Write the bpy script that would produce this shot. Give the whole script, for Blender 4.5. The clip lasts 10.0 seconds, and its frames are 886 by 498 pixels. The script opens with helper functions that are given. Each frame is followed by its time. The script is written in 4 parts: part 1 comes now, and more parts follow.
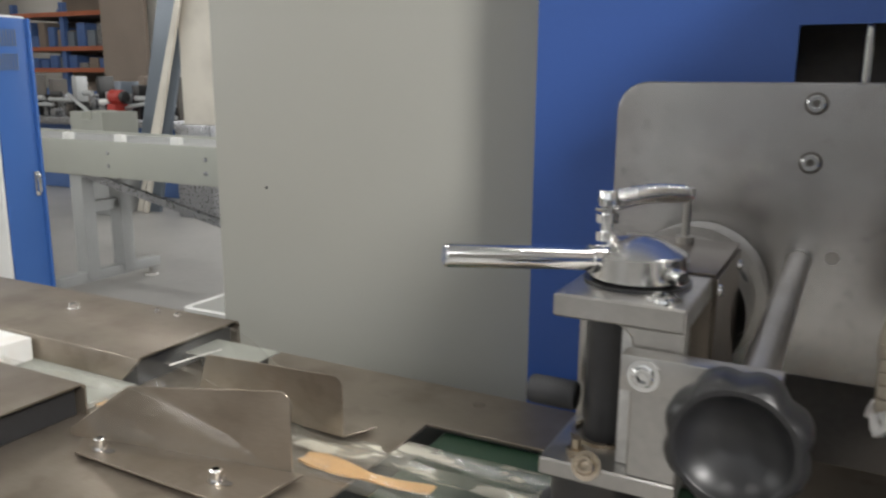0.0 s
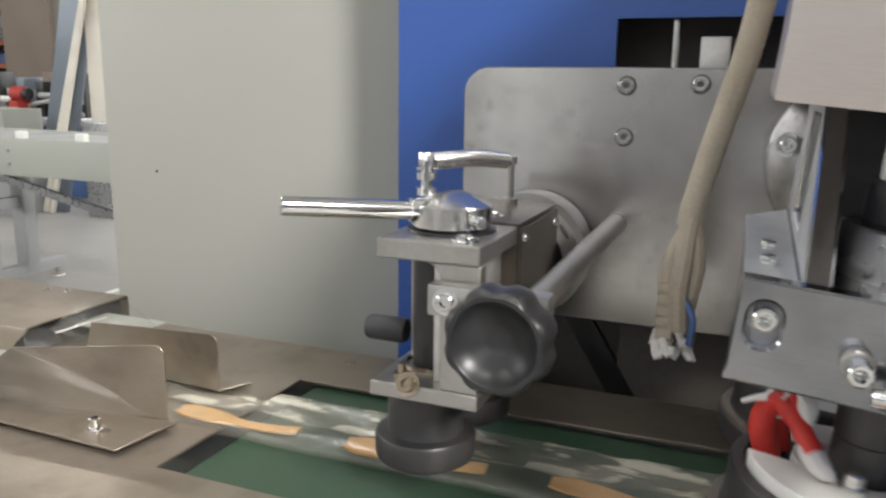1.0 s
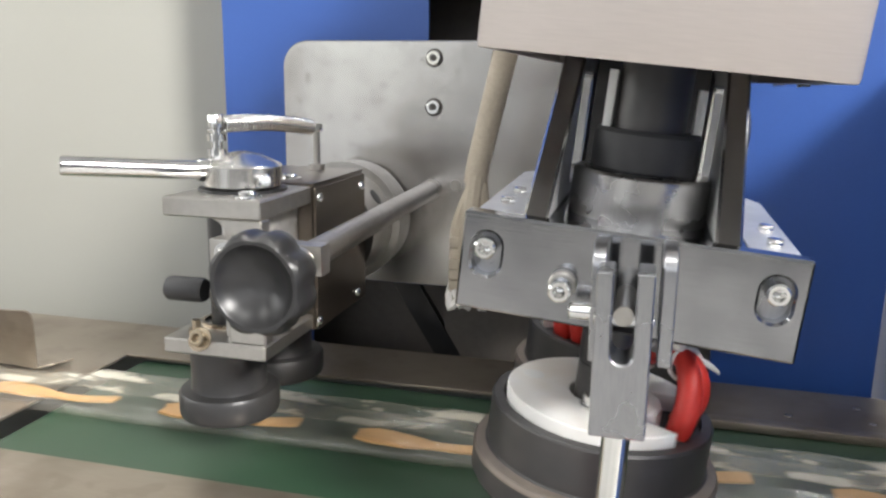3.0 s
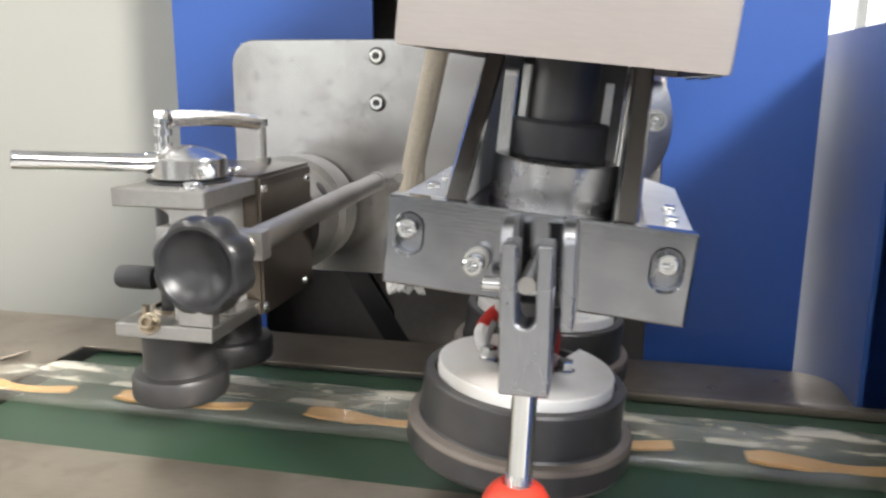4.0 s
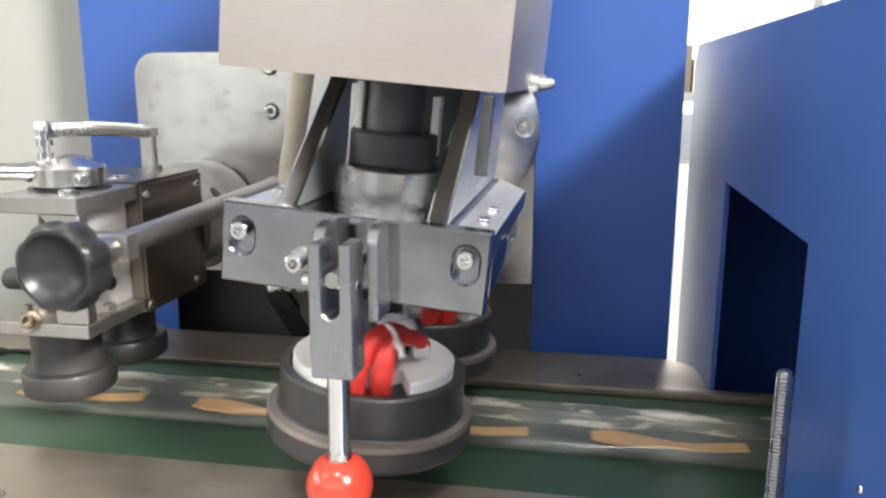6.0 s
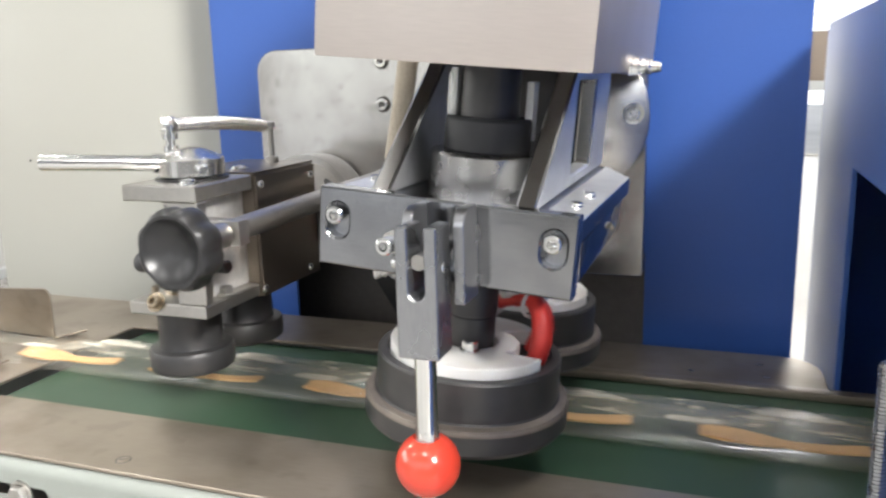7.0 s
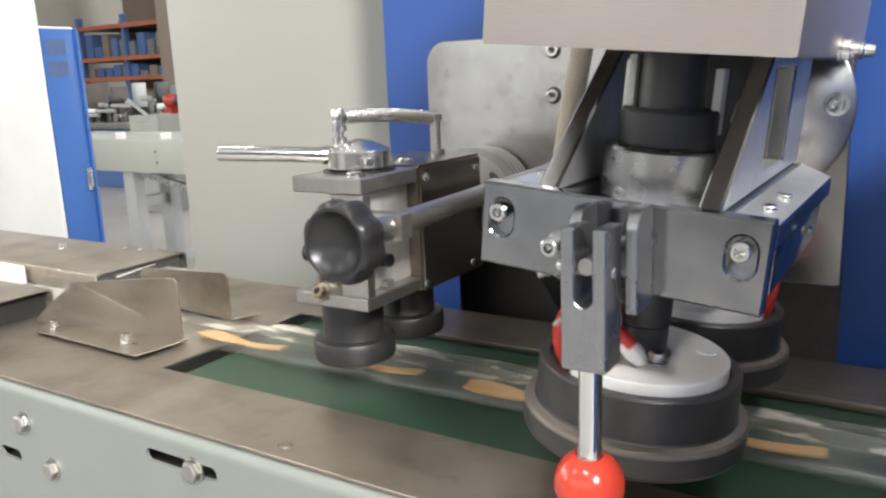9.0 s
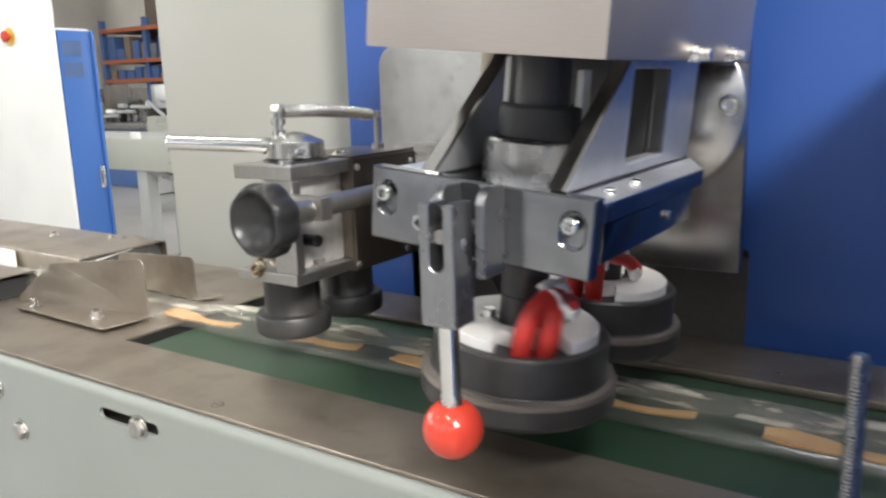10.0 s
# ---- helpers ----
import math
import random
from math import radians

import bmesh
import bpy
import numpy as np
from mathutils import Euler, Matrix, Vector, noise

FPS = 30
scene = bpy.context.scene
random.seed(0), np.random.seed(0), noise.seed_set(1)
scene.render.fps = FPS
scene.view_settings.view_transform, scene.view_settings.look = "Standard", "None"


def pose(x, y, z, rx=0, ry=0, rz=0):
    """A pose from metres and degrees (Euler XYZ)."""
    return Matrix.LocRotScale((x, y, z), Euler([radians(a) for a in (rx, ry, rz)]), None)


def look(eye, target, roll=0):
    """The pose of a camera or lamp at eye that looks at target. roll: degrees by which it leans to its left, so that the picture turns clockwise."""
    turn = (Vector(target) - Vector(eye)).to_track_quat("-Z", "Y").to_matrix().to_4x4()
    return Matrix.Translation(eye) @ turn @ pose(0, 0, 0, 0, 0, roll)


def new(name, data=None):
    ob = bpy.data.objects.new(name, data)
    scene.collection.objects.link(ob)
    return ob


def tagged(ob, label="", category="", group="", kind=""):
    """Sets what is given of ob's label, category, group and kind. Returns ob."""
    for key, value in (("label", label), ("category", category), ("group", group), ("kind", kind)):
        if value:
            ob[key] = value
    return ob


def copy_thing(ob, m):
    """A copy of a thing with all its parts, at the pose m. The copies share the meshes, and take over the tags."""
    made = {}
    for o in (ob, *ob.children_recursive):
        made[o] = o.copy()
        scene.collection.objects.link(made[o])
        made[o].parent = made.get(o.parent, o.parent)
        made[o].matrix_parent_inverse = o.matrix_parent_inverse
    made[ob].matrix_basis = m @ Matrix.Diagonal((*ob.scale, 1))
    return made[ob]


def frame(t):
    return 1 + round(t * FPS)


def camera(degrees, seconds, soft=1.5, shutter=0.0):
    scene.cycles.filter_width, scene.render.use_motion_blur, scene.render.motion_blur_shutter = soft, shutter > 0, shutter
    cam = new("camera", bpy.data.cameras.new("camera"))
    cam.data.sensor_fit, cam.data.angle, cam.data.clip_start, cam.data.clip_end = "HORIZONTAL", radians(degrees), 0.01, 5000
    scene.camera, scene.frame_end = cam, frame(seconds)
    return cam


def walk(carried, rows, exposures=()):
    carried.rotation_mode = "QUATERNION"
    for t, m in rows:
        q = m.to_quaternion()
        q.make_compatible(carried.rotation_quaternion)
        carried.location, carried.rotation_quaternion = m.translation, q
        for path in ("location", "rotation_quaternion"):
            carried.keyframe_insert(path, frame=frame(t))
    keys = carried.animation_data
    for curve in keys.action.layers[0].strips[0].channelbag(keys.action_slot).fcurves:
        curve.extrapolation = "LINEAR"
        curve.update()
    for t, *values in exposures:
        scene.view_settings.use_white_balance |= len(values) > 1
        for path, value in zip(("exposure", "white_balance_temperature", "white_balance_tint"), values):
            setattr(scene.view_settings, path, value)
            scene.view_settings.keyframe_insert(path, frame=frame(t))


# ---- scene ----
cam = camera(58.8, 10.0, soft=2.4, shutter=0.4)
PATH = [
    (0, (-0.089, -0.296, 1.239), (-0.993, 1.439, 0.82), 0.4),
    (0.5, (-0.043, -0.32, 1.233), (-0.86, 1.457, 0.815), 0.6),
    (1, (-0.008, -0.342, 1.226), (-0.736, 1.474, 0.809), 0.8),
    (1.5, (0.02, -0.353, 1.22), (-0.627, 1.494, 0.808), 0.9),
    (2, (0.045, -0.353, 1.218), (-0.536, 1.516, 0.804), 1.0),
    (2.5, (0.059, -0.353, 1.216), (-0.462, 1.53, 0.791), 1.0),
    (2.7, (0.064, -0.345, 1.210), (-0.443, 1.542, 0.786), 0.9),
    (3.8, (0.088, -0.369, 1.204), (-0.338, 1.541, 0.782), 0.5),
    (4, (0.099, -0.376, 1.204), (-0.31, 1.535, 0.782), 0.4),
    (4.5, (0.138, -0.393, 1.196), (-0.218, 1.53, 0.776), 0.4),
    (5, (0.165, -0.391, 1.197), (-0.172, 1.535, 0.776), 0.3),
    (5.2, (0.171, -0.390, 1.198), (-0.152, 1.540, 0.777), 0.3),
    (6.3, (0.195, -0.409, 1.216), (-0.196, 1.507, 0.791), -0.3),
    (6.5, (0.2, -0.411, 1.209), (-0.255, 1.49, 0.784), -0.6),
    (7, (0.212, -0.4, 1.206), (-0.458, 1.436, 0.782), -1.6),
    (7.5, (0.215, -0.386, 1.203), (-0.592, 1.394, 0.779), -2.1),
    (8, (0.201, -0.372, 1.201), (-0.704, 1.36, 0.775), -2.3),
    (8.5, (0.19, -0.37, 1.206), (-0.801, 1.314, 0.778), -2.4),
    (9, (0.201, -0.376, 1.205), (-0.843, 1.275, 0.774), -2.3),
    (9.5, (0.224, -0.38, 1.202), (-0.841, 1.258, 0.774), -2.1),
    (10, (0.303, -0.389, 1.198), (-0.781, 1.239, 0.781), -1.7),
]
EXPOSURES = [(t, e, 6450, 9) for t, e in ((0.0, -0.85), (0.5, -0.65), (1.0, -0.36), (2.5, 0.06), (4.5, 0.30), (6.5, 0.38), (7.0, 0.32), (8.5, 0.03), (10.0, -0.09))]
walk(cam, [(t, look(eye, target, roll)) for t, eye, target, roll in PATH], exposures=EXPOSURES)

# ---- world and large lights ----
world = bpy.data.worlds.new("sky")
scene.world = world
world.use_nodes = True
wn = world.node_tree
sky = wn.nodes.new("ShaderNodeTexSky")
sky.sky_type, sky.sun_disc, sky.sun_elevation, sky.sun_rotation = "NISHITA", False, radians(38), radians(120)
wn.nodes["Background"].inputs[1].default_value = 0.10
wn.links.new(sky.outputs[0], wn.nodes["Background"].inputs[0])


def area(name, m, sx, sy, watts, color=(1, 1, 1)):
    lamp = bpy.data.lights.new(name, "AREA")
    lamp.shape, lamp.size, lamp.size_y, lamp.energy, lamp.color = "RECTANGLE", sx, sy, watts, color
    ob = new(name, lamp)
    ob.matrix_world = m
    return ob


# daylight in the hall's window bands and gate; unseen tube lights add fill
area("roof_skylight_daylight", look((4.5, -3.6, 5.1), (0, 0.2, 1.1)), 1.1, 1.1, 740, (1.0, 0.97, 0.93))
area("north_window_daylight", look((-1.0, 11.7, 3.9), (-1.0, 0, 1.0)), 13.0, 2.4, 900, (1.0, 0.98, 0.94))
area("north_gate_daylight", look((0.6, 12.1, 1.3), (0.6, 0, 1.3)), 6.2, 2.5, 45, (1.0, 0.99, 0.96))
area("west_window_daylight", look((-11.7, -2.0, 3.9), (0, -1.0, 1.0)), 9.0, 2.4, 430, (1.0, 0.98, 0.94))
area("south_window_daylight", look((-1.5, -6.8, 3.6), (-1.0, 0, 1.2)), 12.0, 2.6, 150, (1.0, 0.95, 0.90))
# unseen gate, assumed, for the bright reflection in the mounting plate
area("south_gate_fill", look((-3.75, -6.95, 1.15), (-3.75, 0, 1.15)), 3.6, 2.1, 17, (1.0, 0.98, 0.95))
TUBES = [(-6.0, 5.0), (-2.0, 5.0), (2.0, 5.0), (-6.0, 1.0), (-2.0, 1.2), (2.0, 1.2), (-4.0, -3.0), (0.2, -2.6), (3.5, -3.0)]
for tx, ty in TUBES:
    area("ceiling_fill_lamp", pose(tx, ty, 5.3), 1.4, 0.16, 68, (1.0, 0.98, 0.94))


# ---- materials ----
def mat(name, color, rough=0.5, metal=0.0, scale=20.0, vary=0.12, bump=0.0, stretch=(1, 1, 1), stain=None, stain_scale=4.0,
        stain_amount=0.3, rough_vary=0.12, coat=0.0, grain=6.0, spec=0.5, per_object=0.0, emit=0.0, spots=0.0, spot_scale=60.0):
    m = bpy.data.materials.new(name)
    m.use_nodes = True
    nt = m.node_tree
    b = nt.nodes["Principled BSDF"]
    n, l = nt.nodes.new, nt.links.new
    tc = n("ShaderNodeTexCoord")
    mp = n("ShaderNodeMapping")
    mp.inputs["Scale"].default_value = stretch
    l(tc.outputs["Object"], mp.inputs["Vector"])
    fine, big = n("ShaderNodeTexNoise"), n("ShaderNodeTexNoise")
    fine.inputs["Scale"].default_value, fine.inputs["Detail"].default_value = scale * grain, 4
    big.inputs["Scale"].default_value, big.inputs["Detail"].default_value = stain_scale, 3
    l(mp.outputs[0], fine.inputs["Vector"])
    l(tc.outputs["Object"], big.inputs["Vector"])
    dark = tuple(c * (1 - vary) for c in color)
    lite = tuple(min(1, c * (1 + vary)) for c in color)
    mix = n("ShaderNodeMix")
    mix.data_type = "RGBA"
    mix.inputs["A"].default_value, mix.inputs["B"].default_value = (*dark, 1), (*lite, 1)
    l(fine.outputs["Fac"], mix.inputs["Factor"])
    col = mix.outputs["Result"]
    ramp = n("ShaderNodeMapRange")
    ramp.inputs["From Min"].default_value, ramp.inputs["From Max"].default_value = 0.36, 0.78
    ramp.inputs["To Max"].default_value = stain_amount
    ramp.interpolation_type = "SMOOTHSTEP"
    l(big.outputs["Fac"], ramp.inputs["Value"])
    st = n("ShaderNodeMix")
    st.data_type = "RGBA"
    sc = stain or tuple(c * 0.6 for c in color)
    st.inputs["B"].default_value = (*sc, 1)
    l(ramp.outputs[0], st.inputs["Factor"])
    l(col, st.inputs["A"])
    col = st.outputs["Result"]
    if spots:
        sn, sr, sm = n("ShaderNodeTexNoise"), n("ShaderNodeMapRange"), n("ShaderNodeMix")
        sn.inputs["Scale"].default_value, sn.inputs["Detail"].default_value = spot_scale, 2
        sr.inputs["From Min"].default_value, sr.inputs["From Max"].default_value, sr.inputs["To Max"].default_value = 0.60, 0.68, spots
        sm.data_type = "RGBA"
        sm.inputs["B"].default_value = (*tuple(c * 0.55 for c in sc), 1)
        l(tc.outputs["Object"], sn.inputs["Vector"])
        l(sn.outputs["Fac"], sr.inputs["Value"])
        l(sr.outputs[0], sm.inputs["Factor"])
        l(col, sm.inputs["A"])
        col = sm.outputs["Result"]
    if per_object:
        oi, hs, mr = n("ShaderNodeObjectInfo"), n("ShaderNodeHueSaturation"), n("ShaderNodeMapRange")
        mr.inputs["To Min"].default_value, mr.inputs["To Max"].default_value = 1 - per_object, 1 + per_object
        l(oi.outputs["Random"], mr.inputs["Value"])
        l(mr.outputs[0], hs.inputs["Value"])
        l(col, hs.inputs["Color"])
        col = hs.outputs["Color"]
    l(col, b.inputs["Base Color"])
    rr = n("ShaderNodeMapRange")
    rr.inputs["To Min"].default_value, rr.inputs["To Max"].default_value = max(0.02, rough - rough_vary), min(1, rough + rough_vary)
    l(big.outputs["Fac"], rr.inputs["Value"])
    l(rr.outputs[0], b.inputs["Roughness"])
    b.inputs["Metallic"].default_value = metal
    b.inputs["Coat Weight"].default_value = coat
    b.inputs["Specular IOR Level"].default_value = spec
    if emit:
        b.inputs["Emission Color"].default_value, b.inputs["Emission Strength"].default_value = (1, 1, 1, 1), emit
    if bump:
        bp = n("ShaderNodeBump")
        bp.inputs["Strength"].default_value, bp.inputs["Distance"].default_value = bump, 0.001
        l(fine.outputs["Fac"], bp.inputs["Height"])
        l(bp.outputs[0], b.inputs["Normal"])
    return m


STEEL = mat("brushed_steel", (0.62, 0.565, 0.53), 0.42, 1.0, 12, 0.09, 0.04, (1, 14, 14), (0.47, 0.42, 0.39), 6, 0.5, 0.08)
TABLE_STEEL = mat("worn_steel_top", (0.335, 0.288, 0.236), 0.38, 0.75, 10, 0.12, 0.05, (1, 10, 10), (0.19, 0.155, 0.12), 13, 0.85, 0.08, spots=0.15, spot_scale=38)
PLATE_STEEL = mat("stained_steel", (0.62, 0.605, 0.59), 0.24, 1.0, 12, 0.10, 0.03, (16, 16, 1), (0.34, 0.315, 0.30), 13, 0.7, 0.05, spots=0.2, spot_scale=120)
SATIN = mat("satin_alloy", (0.47, 0.455, 0.43), 0.34, 0.95, 30, 0.14, 0.06, (1, 1, 1), (0.33, 0.31, 0.28), 22, 0.5, 0.06)
BAR_STEEL = mat("ground_steel", (0.35, 0.355, 0.37), 0.12, 1.0, 10, 0.10, 0.03, (1, 16, 16), (0.20, 0.205, 0.22), 26, 0.7, 0.07)
CHROME = mat("chrome", (0.78, 0.78, 0.77), 0.10, 1.0, 30, 0.03, 0.0, rough_vary=0.05, stain_amount=0.15)
POLISHED = mat("polished_steel", (0.66, 0.65, 0.63), 0.22, 1.0, 30, 0.05, 0.02, (1, 1, 14), rough_vary=0.06, stain_amount=0.2)
GUSSET = mat("satin_gusset", (0.78, 0.785, 0.79), 0.46, 1.0, 10, 0.12, 0.05, (10, 10, 1), (0.56, 0.565, 0.58), 24, 0.6, 0.08)
TURNED = mat("turned_steel", (0.46, 0.45, 0.44), 0.27, 1.0, 10, 0.14, 0.0, (18, 18, 1), rough_vary=0.03, stain_scale=40, stain_amount=0.12)
CAST = mat("bright_cast_alloy", (0.66, 0.65, 0.63), 0.45, 0.5, 25, 0.25, 0.8, stain_scale=30, stain_amount=0.4)
LEVER_STEEL = mat("blackened_steel", (0.33, 0.335, 0.35), 0.28, 0.95, 14, 0.18, 0.12, (10, 10, 1), stain=(0.40, 0.40, 0.41), stain_scale=40, stain_amount=0.5, rough_vary=0.05)
SIDE_STEEL = mat("burnished_steel", (0.24, 0.205, 0.17), 0.30, 0.95, 12, 0.14, 0.06, (1, 12, 12), stain=(0.16, 0.135, 0.11), stain_scale=12, stain_amount=0.5, rough_vary=0.05)
ROLLER = mat("dark_roller_steel", (0.048, 0.0475, 0.049), 0.42, 0.4, 20, 0.14, 0.05, stain=(0.115, 0.105, 0.098), stain_scale=18, stain_amount=0.6, rough_vary=0.14)
WORN_RIM = mat("worn_roller_rim", (0.20, 0.17, 0.145), 0.5, 0.4, 30, 0.2, 0.1, stain=(0.11, 0.09, 0.075), stain_scale=26, stain_amount=0.6)
BLACK = mat("black_plastic", (0.018, 0.018, 0.019), 0.34, 0.0, 30, 0.15, 0.0, stain=(0.03, 0.028, 0.026), stain_scale=20, stain_amount=0.35, rough_vary=0.05)
# black rubber, also used as the painted shade inside the infeed hoods
RUBBER_AND_SHADE = mat("black_rubber_and_shade", (0.03, 0.03, 0.032), 0.6, 0.0, 30, 0.2, 0.1)
# own colour of dark parts, and the painted shade of openings and recesses
DARK = mat("dark_parts_and_shade", (0.105, 0.096, 0.088), 0.55, 0.2, 20, 0.3, 0.05, stain=(0.17, 0.145, 0.122), stain_scale=9, stain_amount=0.5)
RED = mat("red_plastic", (0.62, 0.055, 0.03), 0.20, 0.0, 10, 0.06, 0.0, stain=(0.45, 0.035, 0.02), stain_scale=30, stain_amount=0.35, rough_vary=0.06, coat=0.2)
RED_TUBE = mat("red_sleeve", (0.62, 0.04, 0.03), 0.42, 0.0, 40, 0.15, 0.1)
PTFE = mat("white_plastic", (0.82, 0.82, 0.81), 0.42, 0.0, 20, 0.03, 0.0, stain=(0.66, 0.55, 0.42), stain_scale=19, stain_amount=0.45)
TAPE = mat("white_tape", (0.74, 0.72, 0.70), 0.8, 0.0, 40, 0.1, 0.3)
BLUE = mat("blue_paint", (0.033, 0.091, 0.325), 0.38, 0.0, 90, 0.08, 0.12, stain=(0.028, 0.075, 0.275), stain_scale=3, stain_amount=0.45)
GLOSS_BLUE = mat("glossy_blue_paint", (0.042, 0.104, 0.330), 0.32, 0.0, 90, 0.08, 0.05, stain=(0.026, 0.072, 0.275), stain_scale=3, stain_amount=0.45, rough_vary=0.06, spec=0.55)
# blue door paint, lightened to carry the haze in front of it
HAZED_DOOR_BLUE = mat("hazed_blue_paint", (0.050, 0.140, 0.420), 0.35, 0.0, 60, 0.06, 0.05, stain=(0.042, 0.12, 0.37), stain_scale=2, stain_amount=0.4)
YELLOW = mat("yellow_plastic", (0.70, 0.45, 0.05), 0.4, 0.0, 30, 0.06)
GREIGE = mat("grey_paint", (0.350, 0.348, 0.312), 0.5, 0.0, 90, 0.04, 0.10, stain=(0.335, 0.33, 0.29), stain_scale=2.5, stain_amount=0.4)
LIGHT_GREY = mat("light_grey_paint", (0.25, 0.268, 0.246), 0.45, 0.0, 90, 0.05, 0.10, stain=(0.225, 0.23, 0.21), stain_scale=6, stain_amount=0.5)
WHITE = mat("white_paint", (0.78, 0.78, 0.76), 0.45, 0.0, 60, 0.03, 0.05, stain_amount=0.12)
GREEN = mat("green_belt", (0.0225, 0.057, 0.031), 0.42, 0.0, 160, 0.12, 0.15, stain=(0.042, 0.074, 0.046), stain_scale=7, stain_amount=0.6)
WOOD = mat("birch_wood", (0.60, 0.36, 0.15), 0.6, 0.0, 30, 0.16, 0.1, (1, 14, 14), (0.52, 0.29, 0.11), 30, 0.4, per_object=0.10)
HOSE = mat("beige_sleeve", (0.40, 0.35, 0.28), 0.75, 0.0, 60, 0.18, 0.3, stain=(0.28, 0.24, 0.19), stain_scale=20, stain_amount=0.5)
BRASS = mat("brass", (0.44, 0.37, 0.28), 0.28, 1.0, 40, 0.1, 0.0)
CONCRETE = mat("concrete_floor", (0.36, 0.35, 0.335), 0.45, 0.0, 3, 0.10, 0.05, stain=(0.24, 0.235, 0.23), stain_scale=0.7, stain_amount=0.6)
PLASTER = mat("hall_plaster", (0.52, 0.50, 0.46), 0.8, 0.0, 4, 0.08, 0.05, stain=(0.36, 0.33, 0.29), stain_scale=0.8, stain_amount=0.7)
CEILING = mat("ceiling_sheet", (0.50, 0.51, 0.52), 0.7, 0.0, 4, 0.08)
CONVEYOR = mat("conveyor_grey", (0.36, 0.37, 0.33), 0.5, 0.0, 20, 0.05, 0.05, stain_scale=2)
GALV = mat("frame_grey", (0.39, 0.40, 0.40), 0.45, 0.3, 20, 0.08)
ORANGE = mat("orange_beam", (0.42, 0.13, 0.06), 0.5, 0.0, 10, 0.1)
BIN_BLUE = mat("bin_blue", (0.08, 0.15, 0.35), 0.5, 0.0, 10, 0.1)
BROWN = mat("brown_board", (0.23, 0.185, 0.15), 0.7, 0.0, 10, 0.15, stain_scale=1.5)
SLATE = mat("slate_panel", (0.17, 0.20, 0.24), 0.35, 0.2, 10, 0.08, stain_scale=1)
CREAM = mat("cream_board", (0.74, 0.70, 0.62), 0.6, 0.0, 10, 0.06, stain=(0.35, 0.32, 0.28), stain_scale=2.0, stain_amount=0.5)
MACHINE_RED = mat("machine_red", (0.40, 0.04, 0.03), 0.5, 0.0, 10, 0.1)
# unseen south wall, toned dark so that the steel reflects darker
SOUTH_DIM = mat("dimmed_unseen_wall", (0.20, 0.205, 0.215), 0.7, 0.0, 4, 0.08, 0.05, stain=(0.12, 0.12, 0.125), stain_scale=0.8, stain_amount=0.6)
TUBE_GLOW = mat("tube_glow", (0.9, 0.9, 0.9), 0.5, emit=6.0)


def film_material(pale_least, pale_most, shine, patch):
    m = bpy.data.materials.new("clear_film")
    m.use_nodes = True
    nt = m.node_tree
    n, l = nt.nodes.new, nt.links.new
    nt.nodes.remove(nt.nodes["Principled BSDF"])
    clear, gloss, milk_and_sheen, a, c = n("ShaderNodeBsdfTransparent"), n("ShaderNodeBsdfGlossy"), n("ShaderNodeBsdfDiffuse"), n("ShaderNodeMixShader"), n("ShaderNodeMixShader")
    clear.inputs[0].default_value = (0.99, 0.99, 0.985, 1)
    gloss.inputs["Roughness"].default_value = 0.20
    # pale streaks and patches: cloudy film, with its reflections put into the colour
    milk_and_sheen.inputs["Color"].default_value = (0.80, 0.76, 0.64, 1)
    tc, mp, no = n("ShaderNodeTexCoord"), n("ShaderNodeMapping"), n("ShaderNodeTexNoise")
    mp.inputs["Scale"].default_value = (10, 105, 105)
    no.inputs["Scale"].default_value, no.inputs["Detail"].default_value = 1.3, 5
    l(tc.outputs["Object"], mp.inputs["Vector"])
    l(mp.outputs[0], no.inputs["Vector"])
    mr = n("ShaderNodeMapRange")
    for key, value in zip(("From Min", "From Max", "To Min", "To Max"), (0.50, 0.72, pale_least, pale_most)):
        mr.inputs[key].default_value = value
    l(no.outputs["Fac"], mr.inputs["Value"])
    mp2, no2, mr2, top = n("ShaderNodeMapping"), n("ShaderNodeTexNoise"), n("ShaderNodeMapRange"), n("ShaderNodeMath")
    mp2.inputs["Scale"].default_value = (11, 30, 30)
    no2.inputs["Scale"].default_value, no2.inputs["Detail"].default_value = 1.6, 3
    for key, value in zip(("From Min", "From Max", "To Min", "To Max"), (0.50, 0.60, 0.0, patch)):
        mr2.inputs[key].default_value = value
    top.operation = "MAXIMUM"
    l(tc.outputs["Object"], mp2.inputs["Vector"])
    l(mp2.outputs[0], no2.inputs["Vector"])
    l(no2.outputs["Fac"], mr2.inputs["Value"])
    l(mr.outputs[0], top.inputs[0])
    l(mr2.outputs[0], top.inputs[1])
    bp = n("ShaderNodeBump")
    bp.inputs["Strength"].default_value, bp.inputs["Distance"].default_value = 0.35, 0.002
    l(no.outputs["Fac"], bp.inputs["Height"])
    l(bp.outputs[0], gloss.inputs["Normal"])
    l(clear.outputs[0], a.inputs[1])
    l(milk_and_sheen.outputs[0], a.inputs[2])
    l(top.outputs[0], a.inputs[0])
    c.inputs[0].default_value = shine
    l(a.outputs[0], c.inputs[1])
    l(gloss.outputs[0], c.inputs[2])
    l(c.outputs[0], nt.nodes["Material Output"].inputs[0])
    return m


FILM = film_material(0.03, 0.12, 0.06, 0.08)
FLAP = film_material(0.09, 0.60, 0.06, 0.80)
WEB = film_material(0.02, 0.07, 0.03, 0.0)


# ---- mesh helpers ----
I4 = Matrix.Identity(4)
AX_Y = pose(0, 0, 0, -90)          # local z turned to world +y
